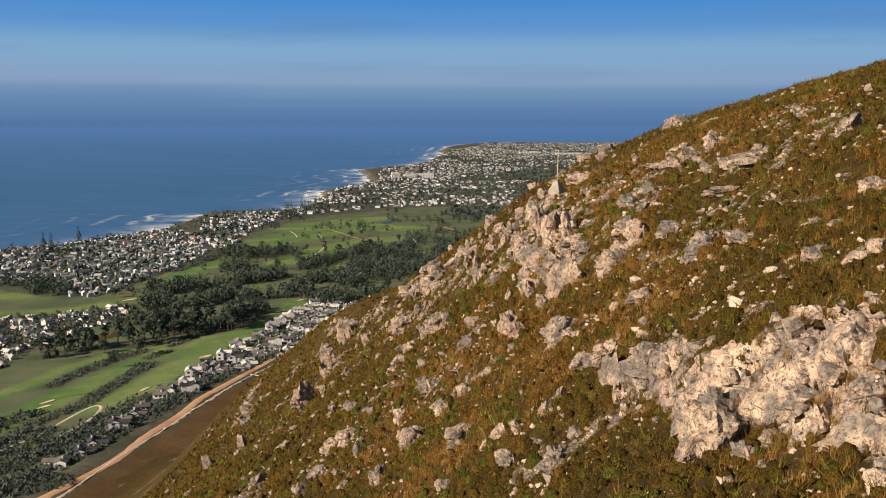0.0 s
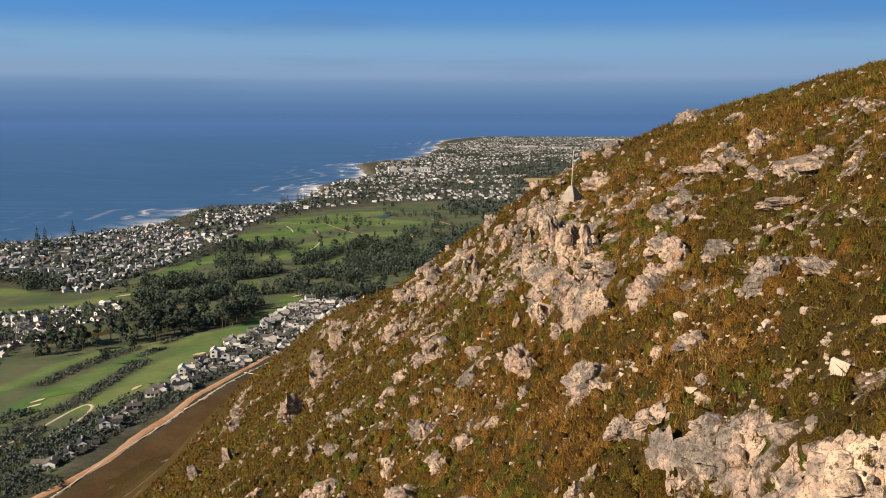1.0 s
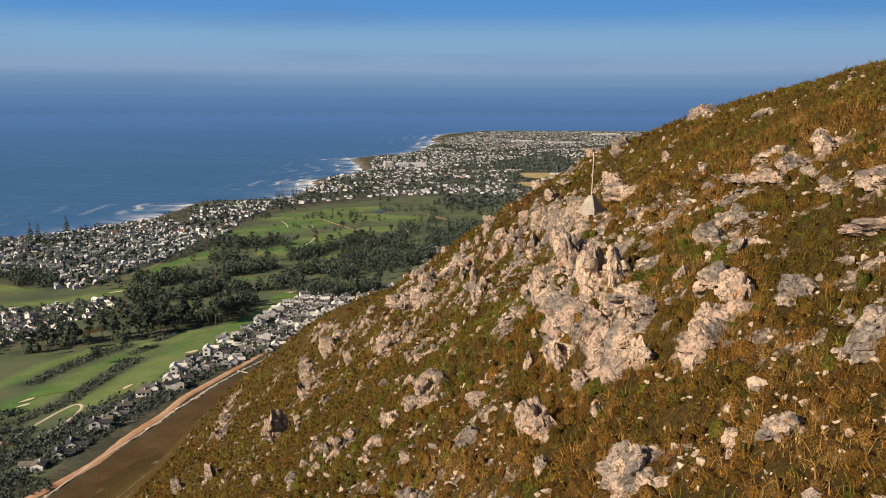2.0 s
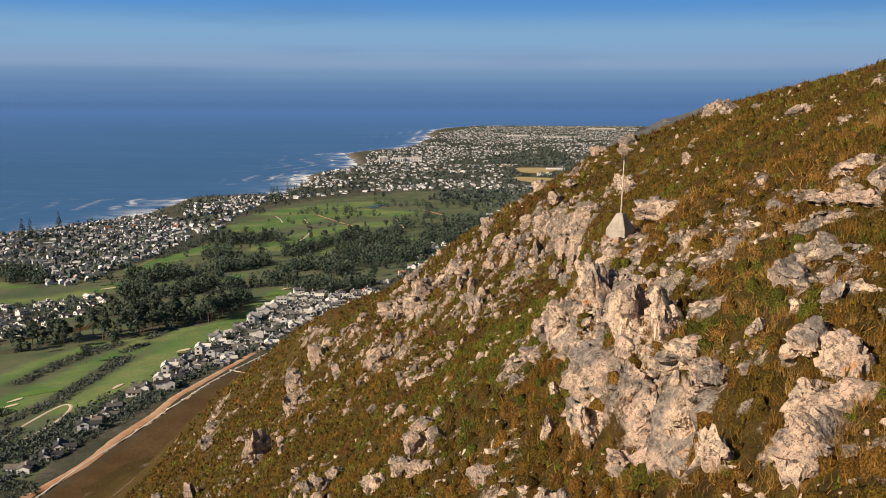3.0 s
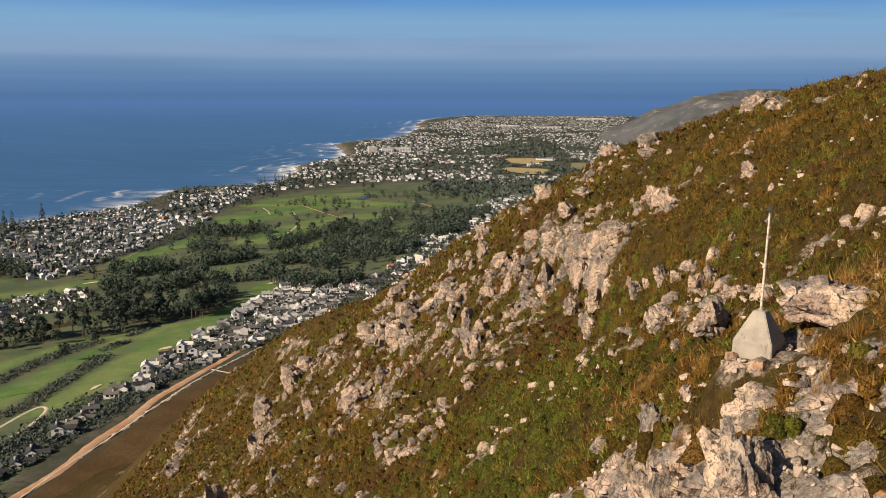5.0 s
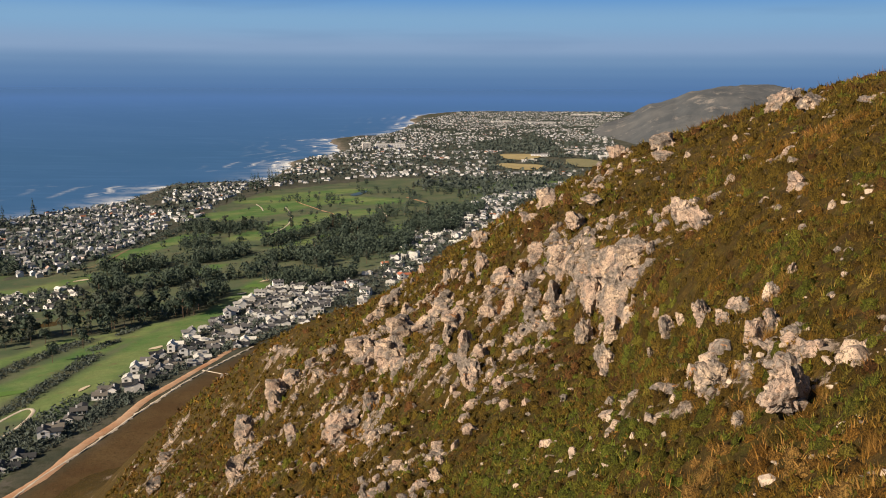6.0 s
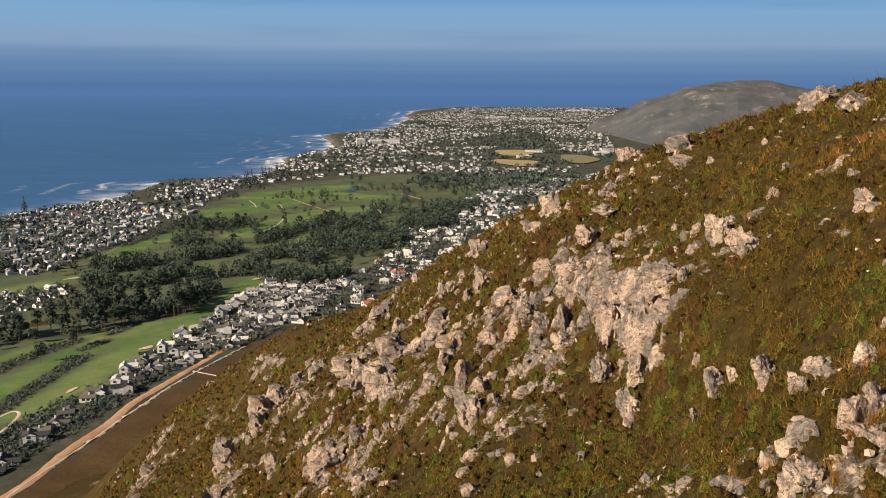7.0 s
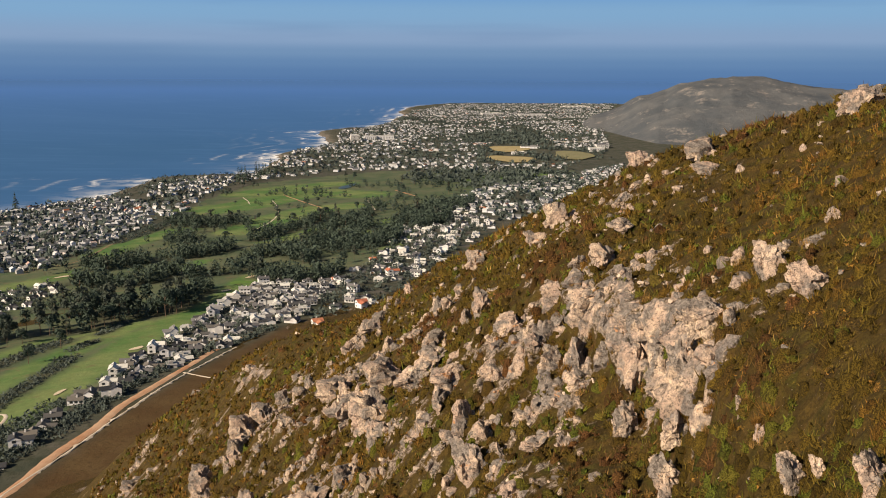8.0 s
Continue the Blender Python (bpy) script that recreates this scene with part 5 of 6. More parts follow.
def ribbon(name, label, category, pts, half, material, lift=0.25, step=4, ragged=0.0):
    c = line_points(pts, step)
    d = np.gradient(c, axis=0)
    d /= np.linalg.norm(d, axis=1, keepdims=True)
    nrm = np.stack([-d[:, 1], d[:, 0]], -1)
    rag = np.random.default_rng(len(c))
    cols = []
    for s in (-1, -0.5, 0, 0.5, 1):
        w = half * s * (1 + ragged * rag.normal(0, 1, len(c))[:, None] * (abs(s) == 1))
        q = c + nrm * w
        z = land_height(q[:, 0], q[:, 1])[0] + lift * (1 - 0.8 * (abs(s) == 1))
        x, y, z, _ = placed(q[:, 0], q[:, 1], z)
        cols.append(np.stack([x, y, z], -1))
    v = np.stack(cols, 1)
    ob = bulk(name, v.reshape(-1, 3), grid_faces(5, len(c)), material, True)
    return tagged(ob, label, category, kind="structure")


def earth_material(name, a, b, scale=0.15):
    m = Nodes(name, 0.95, 0.15)
    m.color(m.mix(m.step(m.noise(scale, 6, 0.7), 0.38, 0.62), a, b))
    m.bump(m.noise(0.8, 5, 0.7), 0.5, 0.3)
    return m.mat


ORANGE = earth_material("orange earth", (0.36, 0.19, 0.105), (0.46, 0.31, 0.21), 0.06)
PALE = earth_material("pale gravel", (0.42, 0.36, 0.29), (0.55, 0.50, 0.43))
SAND = earth_material("bunker sand", (0.50, 0.43, 0.31), (0.58, 0.50, 0.38))
TAR = earth_material("asphalt", (0.075, 0.075, 0.078), (0.11, 0.11, 0.112))
STRAW = earth_material("dry field", (0.30, 0.245, 0.12), (0.36, 0.30, 0.16), 0.02)
POND = Nodes("pond water", 0.5, 0.2).color((0.05, 0.085, 0.11)).mat
GREEN = earth_material("mown green", (0.085, 0.165, 0.035), (0.11, 0.19, 0.045), 0.05)

ribbon("road", "orange earth track along the mountain's foot", "road", [(-222, 300), (-198, 398), (-193, 414), (-185, 439), (-178, 466), (-175, 502), (-168, 537), (-165, 569), (-157, 601), (-150, 645), (-143, 693), (-130, 735), (-124, 756)], 2.6, ORANGE, 0.3, 3, 0.06)
ribbon("pavement", "pale stony strip beside the earth track", "verge", [(-214, 310), (-188, 405), (-179, 462), (-170, 505), (-163, 545), (-157, 574), (-150, 606), (-140, 655), (-130, 697)], 0.8, PALE, 0.35, 2, 0.7)
ribbon("path", "pale footpath across the brown field", "path", [(-148, 630), (-138, 623), (-122, 614), (-104, 606)], 0.7, PALE, 0.35, 3, 0.3)
ribbon("road", "grey suburban street between gardens", "road", [(-186, 560), (-182, 620), (-172, 690), (-160, 745), (-138, 800), (-112, 850), (-92, 905), (-72, 985), (-56, 1075), (-20, 1160), (14, 1260), (30, 1400)], 2.6, TAR)
ribbon("path", "pale looping golf cart track", "path", [(-262, 462), (-255, 477), (-253, 494), (-244, 512), (-241, 530), (-236, 561), (-232, 571), (-226, 566), (-223, 548), (-224, 527), (-229, 508)], 1.1, PALE)
ribbon("path", "pale golf path over mown grass", "path", [(-252, 1417), (-244, 1514), (-249, 1612), (-269, 1721), (-292, 1814)], 1.1, PALE)
ribbon("path", "pale brown golf path over mown grass", "path", [(-286, 1910), (-241, 1799), (-186, 1681)], 1.5, ORANGE)
ribbon("path", "short pale golf path", "path", [(-357, 1875), (-338, 1820), (-324, 1766)], 1.0, PALE)
ribbon("path", "pale path at the edge of the woods", "path", [(-116, 1772), (-104, 1700), (-93, 1624)], 1.1, PALE)
ribbon("path", "brown track through the rough", "path", [(-455, 1120), (-417, 1194), (-421, 1327), (-413, 1430), (-395, 1512), (-370, 1660)], 2.0, earth_material("brown track", (0.16, 0.12, 0.07), (0.22, 0.17, 0.11)))
ribbon("path", "orange bank beside the course", "path", [(-73, 1946), (-52, 1890), (-32, 1833)], 2.2, ORANGE)
ribbon("road", "pale road across the far town", "road", [(398, 3672), (469, 3496), (543, 3453)], 10, PALE, 1.0, 20)



def patch(name, label, category, x, y, rx, ry, turn, material, lift=0.3, kind="structure"):
    """A flat patch of uneven outline on the plain."""
    a = np.linspace(0, 2 * np.pi, 28, endpoint=False)
    r = 1 + 0.18 * np.sin(2 * a + x) + 0.1 * np.sin(3 * a + y)
    u, v = rx * r * np.cos(a), ry * r * np.sin(a)
    c, s = math.cos(radians(turn)), math.sin(radians(turn))
    qx, qy = np.append(x + u * c - v * s, x), np.append(y + u * s + v * c, y)
    h = land_height(qx, qy)[0] + lift
    qx, qy, h, _ = placed(qx, qy, h)
    f = [[i, (i + 1) % 28, 28] for i in range(28)]
    return tagged(bulk(name, np.stack([qx, qy, h], -1), f, material, True), label, category, kind=kind)


for x, y, rx, ry, turn in ((-267, 577, 4.5, 2, 60), (-270, 589, 5, 2, 50), (-203, 717, 7, 3, 70), (-213, 606, 6, 2, 80), (-191, 946, 6, 3, 70), (-182, 1023, 8, 4, 60), (-280, 905, 5, 2.5, 30), (-395, 1085, 8, 4, 40)):
    patch("bunker", "pale sand bunker in mown grass", "bunker", x, y, rx, ry, turn, SAND, 0.35)
patch("water", "small dark pond on the golf course", "pond", -177, 2046, 13, 46, -8, POND, 0.7)
patch("field", "dry straw coloured field in the town", "field", 240, 3130, 56, 150, 4, STRAW, 2.5)
patch("field", "dry straw coloured sports field", "field", 216, 2715, 56, 130, 4, STRAW, 2.5)
patch("field", "green and straw coloured sports field", "field", 402, 2830, 56, 165, 4, earth_material("far lawn", (0.16, 0.17, 0.09), (0.24, 0.21, 0.12)), 2.5)
patch("green", "mown putting green", "green", -262, 606, 11, 8, 30, GREEN, 0.2)
patch("green", "mown putting green", "green", -186, 990, 9, 12, 20, GREEN, 0.2)



# ---- trees ----
def leaf_material(name, a, b, c):
    m = Nodes(name, 0.85, 0.2)
    base = m.mix(m.object_random(), a, b)
    base = m.mix(m.calc("MULTIPLY", m.island(), 0.45), base, c)
    m.color(base)
    return m.mat


# leaf greens made bluer: haze over the plain put into the colour
PINE = leaf_material("pine needles", (0.034, 0.056, 0.046), (0.046, 0.068, 0.054), (0.064, 0.084, 0.064))
GUM = leaf_material("gum leaves", (0.042, 0.058, 0.048), (0.056, 0.070, 0.056), (0.078, 0.090, 0.072))
HEDGE = leaf_material("garden leaves", (0.050, 0.070, 0.066), (0.066, 0.086, 0.078), (0.090, 0.108, 0.098))
BARK = earth_material("bark", (0.10, 0.065, 0.045), (0.17, 0.12, 0.09), 2.0)


def leaf_cloud(lobes, count, leaf, rr):
    """Leaf clumps as loose triangles over ellipsoid lobes: (centre, half sizes)."""
    share = np.array([b[0] * b[1] + b[2] * b[0] for _, b in lobes])
    pick = rr.choice(len(lobes), count, p=share / share.sum())
    cen, half = np.array([a for a, _ in lobes])[pick], np.array([b for _, b in lobes])[pick]
    d = rr.normal(size=(count, 3))
    d /= np.linalg.norm(d, axis=1, keepdims=True)
    d[:, 2] = np.where(d[:, 2] < -0.35, -d[:, 2], d[:, 2])
    c = cen + d * half * rr.uniform(0.6, 1.08, (count, 1))
    e = rr.normal(size=(count, 3, 3)) * leaf * rr.uniform(0.6, 1.3, (count, 1, 1))
    e -= d[:, None, :] * (np.einsum("nij,nj->ni", e, d))[..., None] * 0.55
    return (c[:, None, :] + e).reshape(-1, 3)


def tree_thing(kind, seed):
    """A tree at the origin: trunk with limbs, crown."""
    rr = np.random.default_rng(seed)
    top = new("tree")
    bm = bmesh.new()
    if kind == "pine":
        h = rr.uniform(14, 18)
        lobes = [((0, 0, h * 0.80), (3.9, 3.9, 2.6))]
        for k in range(7):
            a, r = rr.uniform(0, 6.28), rr.uniform(1.4, 3.6)
            lobes.append(((r * math.cos(a), r * math.sin(a), h * rr.uniform(0.45, 0.90)), (rr.uniform(2.0, 3.0),) * 2 + (rr.uniform(1.4, 2.2),)))
        leaf, count, mat = 0.90, 400, PINE
    elif kind == "gum":
        h = rr.uniform(15, 21)
        lobes = []
        for k in range(8):
            a, r = rr.uniform(0, 6.28), rr.uniform(0.4, 3.0)
            lobes.append(((r * math.cos(a), r * math.sin(a), h * rr.uniform(0.36, 0.93)), (rr.uniform(1.8, 2.9),) * 2 + (rr.uniform(1.7, 2.7),)))
        leaf, count, mat = 0.84, 400, GUM
    elif kind == "fir":
        h = rr.uniform(20, 27)
        lobes = [((0, 0, h * (0.14 + 0.12 * k)), (4.2 * (1 - 0.12 * k), 4.2 * (1 - 0.12 * k), 1.3)) for k in range(8)]
        leaf, count, mat = 0.8, 260, PINE
    else:
        h = rr.uniform(5, 8)
        lobes = []
        for k in range(5):
            a, r = rr.uniform(0, 6.28), rr.uniform(0.3, 1.8)
            lobes.append(((r * math.cos(a), r * math.sin(a), h * rr.uniform(0.45, 0.85)), (rr.uniform(1.2, 2.0),) * 2 + (rr.uniform(0.9, 1.5),)))
        leaf, count, mat = 0.5, 150, HEDGE
    lean = Vector((rr.normal(0, 0.4), rr.normal(0, 0.4), h * 0.8))
    tube(bm, (0, 0, -0.8), lean * 0.5, 0.26, 0.19, 7)
    tube(bm, lean * 0.5, lean, 0.19, 0.08, 6)
    for (cx, cy, cz), _ in lobes[1:5]:
        if kind != "fir":
            tube(bm, lean * min(0.95, 0.72 * cz / (h * 0.8)), (cx * 0.8, cy * 0.8, cz), 0.11, 0.04, 5)
    part("trunk", bm, BARK, top)
    v = leaf_cloud(lobes, count, leaf, rr)
    crown = bulk("crown", v, np.arange(len(v)).reshape(-1, 3), mat)
    crown.parent = top
    return top


TREE_LABEL = {"pine": "dark green pine with a spreading crown and bare trunk", "gum": "tall grey green gum tree with loose crown",
              "fir": "tall dark conical fir near the shore", "bushy": "small round dark green garden tree"}
TREES = {kind: [tree_thing(kind, 10 * i + k) for k in range(n)] for i, (kind, n) in enumerate((("pine", 5), ("gum", 5), ("fir", 2), ("bushy", 4)))}
first = {ob: True for obs in TREES.values() for ob in obs}
pick_rng = random.Random(5)
turn_no = {}


def plant_tree(kind, x, y, scale=1.0, group=""):
    turn_no[kind] = turn_no.get(kind, -1) + 1
    ob = TREES[kind][turn_no[kind] % len(TREES[kind])]
    X_, Y_, Z_, k = (float(v) for v in placed(x, y, land_height(np.array(float(x)), np.array(float(y)))[0]))
    m = pose(X_, Y_, Z_, 0, 0, pick_rng.uniform(0, 360)) @ Matrix.Scale((1.08 if kind in ("pine", "gum") else 1.0) * scale * k, 4)
    if first[ob]:
        first[ob] = False
        ob.matrix_world = m
    else:
        ob = copy_thing(ob, m @ Matrix.Diagonal((*[1 / s for s in ob.scale], 1)))
    tagged(ob, TREE_LABEL[kind], "tree", group)


def scattered(pts, half, gap, rr, rate=1.0):
    """Jittered places round a line of points, about gap apart."""
    xs, ys = [p[0] for p in pts], [p[1] for p in pts]
    gx_, gy_ = np.meshgrid(np.arange(min(xs) - half, max(xs) + half, gap), np.arange(min(ys) - half, max(ys) + half, gap))
    x, y = gx_.ravel() + rr.uniform(-0.45, 0.45, gx_.size) * gap, gy_.ravel() + rr.uniform(-0.45, 0.45, gx_.size) * gap
    keep = (off_line(x, y, pts) < half * (1 + 0.35 * fnoise(x, y, 40, 2, 77))) & (rr.uniform(0, 1, x.size) < rate)
    return x[keep], y[keep]


wood_rng = np.random.default_rng(21)
spare = []
for i, (half, pts) in enumerate(WOODS):
    x, y = scattered(pts, half, 9.8, wood_rng, WOOD_RATE[i])
    gap = fnoise(x, y, 45, 3, 160) > -0.42
    x, y = x[gap], y[gap]
    for a, b in zip(x, y):
        kind = "gum" if (i in GUM_WOODS and pick_rng.random() < 0.75) or pick_rng.random() < 0.2 else "pine"
        if pick_rng.random() < (0.9 if b < 900 else 0.03):
            plant_tree(kind, a, b, pick_rng.uniform(0.7, 1.25), "trees of the golf course woods")
        else:
            spare.append((a, b, pick_rng.uniform(0.7, 1.1)))
for x, y in ((-266, 690), (-262, 735), (-300, 760), (-208, 905), (-298, 1420), (-286, 1500), (-265, 1530), (-310, 1600), (-240, 1560), (-215, 1700), (-205, 1480), (-330, 1360), (-400, 1180), (-440, 1120), (-420, 1100)):
    plant_tree("pine", x, y, pick_rng.uniform(0.6, 0.95), "single trees of the golf course")
for x, y in ((-396, 2309), (-394, 2336), (-385, 2361), (-376, 2361), (-411, 2182), (-403, 2183), (-389, 2230), (-398, 2081), (-390, 2290), (-382, 2330), (-370, 2345), (-418, 2140), (-424, 2195), (-360, 2380), (-720, 1581), (-712, 1592), (-723, 1734), (-402, 2260)):
    plant_tree("fir", x, y, pick_rng.uniform(1.1, 1.7), "firs along the shore")


lone_rng = np.random.default_rng(64)
x, y = lone_rng.uniform(-430, 60, 900), lone_rng.uniform(1100, 2150, 900)
keep = inside(x, y, GOLF) & (fnoise(x, y, 60, 3, 173) > 0.16)
spare += [(a, b, s) for a, b, s in zip(x[keep], y[keep], lone_rng.uniform(0.4, 0.9, keep.sum()))]
for x, y in zip(lone_rng.uniform(-460, 60, 130), lone_rng.uniform(640, 2250, 130)):
    if inside(np.array(x), np.array(y), GOLF) and min(float(off_line(x, y, pts)) / half for half, pts in MOWN) > 0.75 and fnoise(np.array(x), np.array(y), 150, 2, 170) > -0.25:
        plant_tree(("pine", "gum", "bushy")[int(lone_rng.integers(0, 3))], x, y, lone_rng.uniform(0.5, 1.0), "single trees of the golf course")


def far_trees(name, label, rows, leaves, spread, leaf, material, rr, high=1.0):
    """Many small trees as one: rows of x, y, size."""
    rows = np.array(rows)
    n = len(rows)
    x, y, z, k = placed(rows[:, 0], rows[:, 1], land_height(rows[:, 0], rows[:, 1])[0])
    s = rows[:, 2] * k
    d = rr.normal(size=(n, leaves, 3))
    d /= np.linalg.norm(d, axis=2, keepdims=True)
    d[..., 2] = d[..., 2] * 0.8 * high + 0.85 * high
    c = np.stack([x, y, z], -1)[:, None, :] + d * (spread * s)[:, None, None] * rr.uniform(0.6, 1.1, (n, leaves, 1))
    e = rr.normal(size=(n, leaves, 3, 3)) * (leaf * s)[:, None, None, None]
    v = (c[:, :, None, :] + e).reshape(-1, 3)
    tagged(bulk(name, v, np.arange(len(v)).reshape(-1, 3), material), label, "trees", kind="stuff")


far_trees("woods", "dark pine and gum woods of the golf course", [(a, b, s) for a, b, s in spare], 95, 5.2, 1.2, PINE, wood_rng, 1.9)

# scrub strips, hedges
rows = []
for half, pts in SCRUB:
    x, y = scattered(pts, half, 2.6, wood_rng, 0.75)
    rows += [(a, b, s) for a, b, s in zip(x, y, wood_rng.uniform(0.5, 1.3, len(x)))]
for pts, half in (([(-212, 480), (-196, 520), (-176, 600), (-160, 668), (-138, 712), (-118, 756)], 7.5), ([(-236, 470), (-218, 520), (-205, 580)], 9), ([(-262, 455), (-248, 520)], 14), ([(-300, 470), (-270, 560)], 12), ([(-215, 440), (-203, 480)], 8), ([(-216, 395), (-201, 470), (-187, 530), (-172, 600)], 6), ([(-232, 380), (-216, 440)], 10)):
    x, y = scattered(pts, half, 2.8, wood_rng, 0.8)
    rows += [(a, b, s) for a, b, s in zip(x, y, wood_rng.uniform(0.6, 1.7, len(x)))]
far_trees("scrub", "dark scrub and hedges beside gardens and fairways", rows, 16, 1.1, 0.5, HEDGE, wood_rng)

# ---- houses ----
WHITE = Nodes("white render", 0.85, 0.25)
WHITE.color(WHITE.mix(WHITE.object_random(), (0.660, 0.675, 0.720), WHITE.mix(WHITE.step(WHITE.noise(0.3, 4), 0.4, 0.6), (0.600, 0.590, 0.580), (0.450, 0.445, 0.455))))
SLATE = Nodes("slate roof", 0.8, 0.15)
SLATE.color(SLATE.ramp(SLATE.object_random(), (0.0, (0.022, 0.024, 0.030)), (0.40, (0.040, 0.043, 0.050)), (0.75, (0.070, 0.072, 0.078)), (0.92, (0.14, 0.13, 0.12))))
SLATE.bump(SLATE.noise(1.5, 3, 0.5, stretch=(1, 1, 5)), 0.4, 0.08)
PALE_ROOF = Nodes("pale sheet roof", 0.75, 0.2)
PALE_ROOF.color(PALE_ROOF.ramp(PALE_ROOF.object_random(), (0.0, (0.62, 0.62, 0.60)), (0.35, (0.45, 0.45, 0.44)), (0.60, (0.22, 0.22, 0.23)), (0.85, (0.10, 0.10, 0.11))))
TILE = Nodes("red tile roof", 0.8, 0.3)
TILE.color(TILE.mix(TILE.object_random(), (0.34, 0.085, 0.055), (0.40, 0.19, 0.11)))
GLASS = Nodes("dark window glass", 0.12, 0.6).color((0.03, 0.035, 0.04)).mat
TIMBER = Nodes("dark timber", 0.7, 0.3).color((0.09, 0.055, 0.035)).mat


def gable_body(bm, cx, cy, w, d, h, rise, along_x):
    """Walls with two gables."""
    if not along_x:
        w, d = d, w
    q = [(-w / 2, -d / 2), (w / 2, -d / 2), (w / 2, d / 2), (-w / 2, d / 2)]
    put = (lambda a, b, z: bm.verts.new((cx + a, cy + b, z))) if along_x else (lambda a, b, z: bm.verts.new((cx - b, cy + a, z)))
    lo, hi = [put(a, b, -1.5) for a, b in q], [put(a, b, h) for a, b in q]
    r0, r1 = put(-w / 2, 0, h + rise), put(w / 2, 0, h + rise)
    bm.faces.new((lo[0], lo[1], hi[1], hi[0])), bm.faces.new((lo[2], lo[3], hi[3], hi[2]))
    bm.faces.new((lo[1], lo[2], hi[2], r1, hi[1])), bm.faces.new((lo[3], lo[0], hi[0], r0, hi[3]))


def gable_roof(bm, cx, cy, w, d, h, rise, along_x, over=0.45, thick=0.22):
    if not along_x:
        w, d = d, w
    put = (lambda a, b, z: bm.verts.new((cx + a, cy + b, z))) if along_x else (lambda a, b, z: bm.verts.new((cx - b, cy + a, z)))
    W, D, drop = w / 2 + over * 0.4, d / 2 + over, rise * over / (d / 2)
    ends = []
    for a in (-W, W):
        ends.append([put(a, -D, h - drop + 0.03), put(a, 0, h + rise + 0.03), put(a, D, h - drop + 0.03), put(a, D, h - drop + thick), put(a, 0, h + rise + thick + 0.05), put(a, -D, h - drop + thick)])
    a, b = ends
    for i in range(6):
        bm.faces.new((a[i], a[(i + 1) % 6], b[(i + 1) % 6], b[i]))
    bm.faces.new(a[::-1]), bm.faces.new(b)


def boxed(bm, x, y, z, w, d, h, turn=0):
    bmesh.ops.create_cube(bm, size=1, matrix=pose(x, y, z, 0, 0, turn) @ Matrix.Diagonal((w, d, h, 1)))


def house_thing(seed, roof, storeys=1, flat=False):
    """A house at the origin: walls, roof, chimney, windows, door."""
    rr = random.Random(seed)
    top = new("house")
    w, d, h, rise = rr.uniform(7.4, 10.5), rr.uniform(5.0, 6.2), 2.6 * storeys, rr.uniform(1.2, 1.8)
    w2, d2 = rr.uniform(4.5, 6), rr.uniform(4.5, 7)
    ox = rr.choice((-1, 1)) * (w / 2 - w2 / 2 - 0.4)
    bw, br = bmesh.new(), bmesh.new()
    if flat:
        boxed(bw, 0, 0, h / 2 - 0.6, w, d, h + 1.2), boxed(bw, ox, -d / 2 - d2 / 2 + 0.2, h * 0.4 - 0.6, w2, d2, h * 0.8 + 1.2)
        boxed(br, 0, 0, h + 0.12, w + 0.5, d + 0.5, 0.24), boxed(br, ox, -d / 2 - d2 / 2 + 0.2, h * 0.8 + 0.12, w2 + 0.4, d2 + 0.4, 0.24)
        boxed(br, -ox * 0.6, d * 0.1, h + 1.0, w * 0.35, d * 0.5, 1.6)
    else:
        gable_body(bw, 0, 0, w, d, h, rise, True), gable_body(bw, ox, -d / 2 - d2 / 2 + 1.2, w2, d2, h - 0.4, rise * 0.8, False)
        gable_roof(br, 0, 0, w, d, h, rise, True), gable_roof(br, ox, -d / 2 - d2 / 2 + 1.2, w2, d2 + 2, h - 0.4, rise * 0.8, False)
    part("wall", bw, WHITE.mat, top)
    part("roof", br, roof, top)
    bm = bmesh.new()
    boxed(bm, -ox * 0.7, 0.6, h + rise * 0.7 + 0.5, 0.9, 0.7, 2.2 if not flat else 1.0)
    part("chimney", bm, WHITE.mat, top)
    for s in range(storeys):
        z = 1.6 + 2.9 * s
        for x in (-0.34, -0.05, 0.24):
            bm = bmesh.new()
            boxed(bm, x * w, d / 2 + 0.02, z, 1.7, 0.1, 1.3)
            part("window", bm, GLASS, top)
            if abs(x * w - ox) > w2 / 2 + 0.9:
                bm = bmesh.new()
                boxed(bm, x * w, -d / 2 - 0.02, z, 1.9, 0.1, 1.4)
                part("window", bm, GLASS, top)
        bm = bmesh.new()
        boxed(bm, -w / 2 - 0.02, 0.4, z, 0.1, 1.8, 1.4)
        part("window", bm, GLASS, top)
    bm = bmesh.new()
    boxed(bm, ox, -d / 2 - d2 + (1.2 if not flat else 0.2) - 0.02, 1.1, 2.6, 0.1, 2.2)
    part("garage_door", bm, TIMBER, top)
    return top


def place_house(protos, x, y, turn, label, group, scale=1.0, tip=None):
    turn_no[group, id(protos)] = turn_no.get((group, id(protos)), -1) + 1
    spare_one = [o for o in protos if not o.get("used")]
    ob = spare_one[0] if spare_one else protos[turn_no[group, id(protos)] % len(protos)]
    z = float(land_height(np.array(float(x)), np.array(float(y)))[0])
    X_, Y_, Z_, k = (float(v) for v in placed(x, y, z))
    m = pose(X_, Y_, Z_, 0, 0, turn)
    if not ob.get("used"):
        ob["used"] = True
        ob.matrix_world = m
    else:
        ob = copy_thing(ob, m)
    tagged(ob, label, "house", group)
    return ob


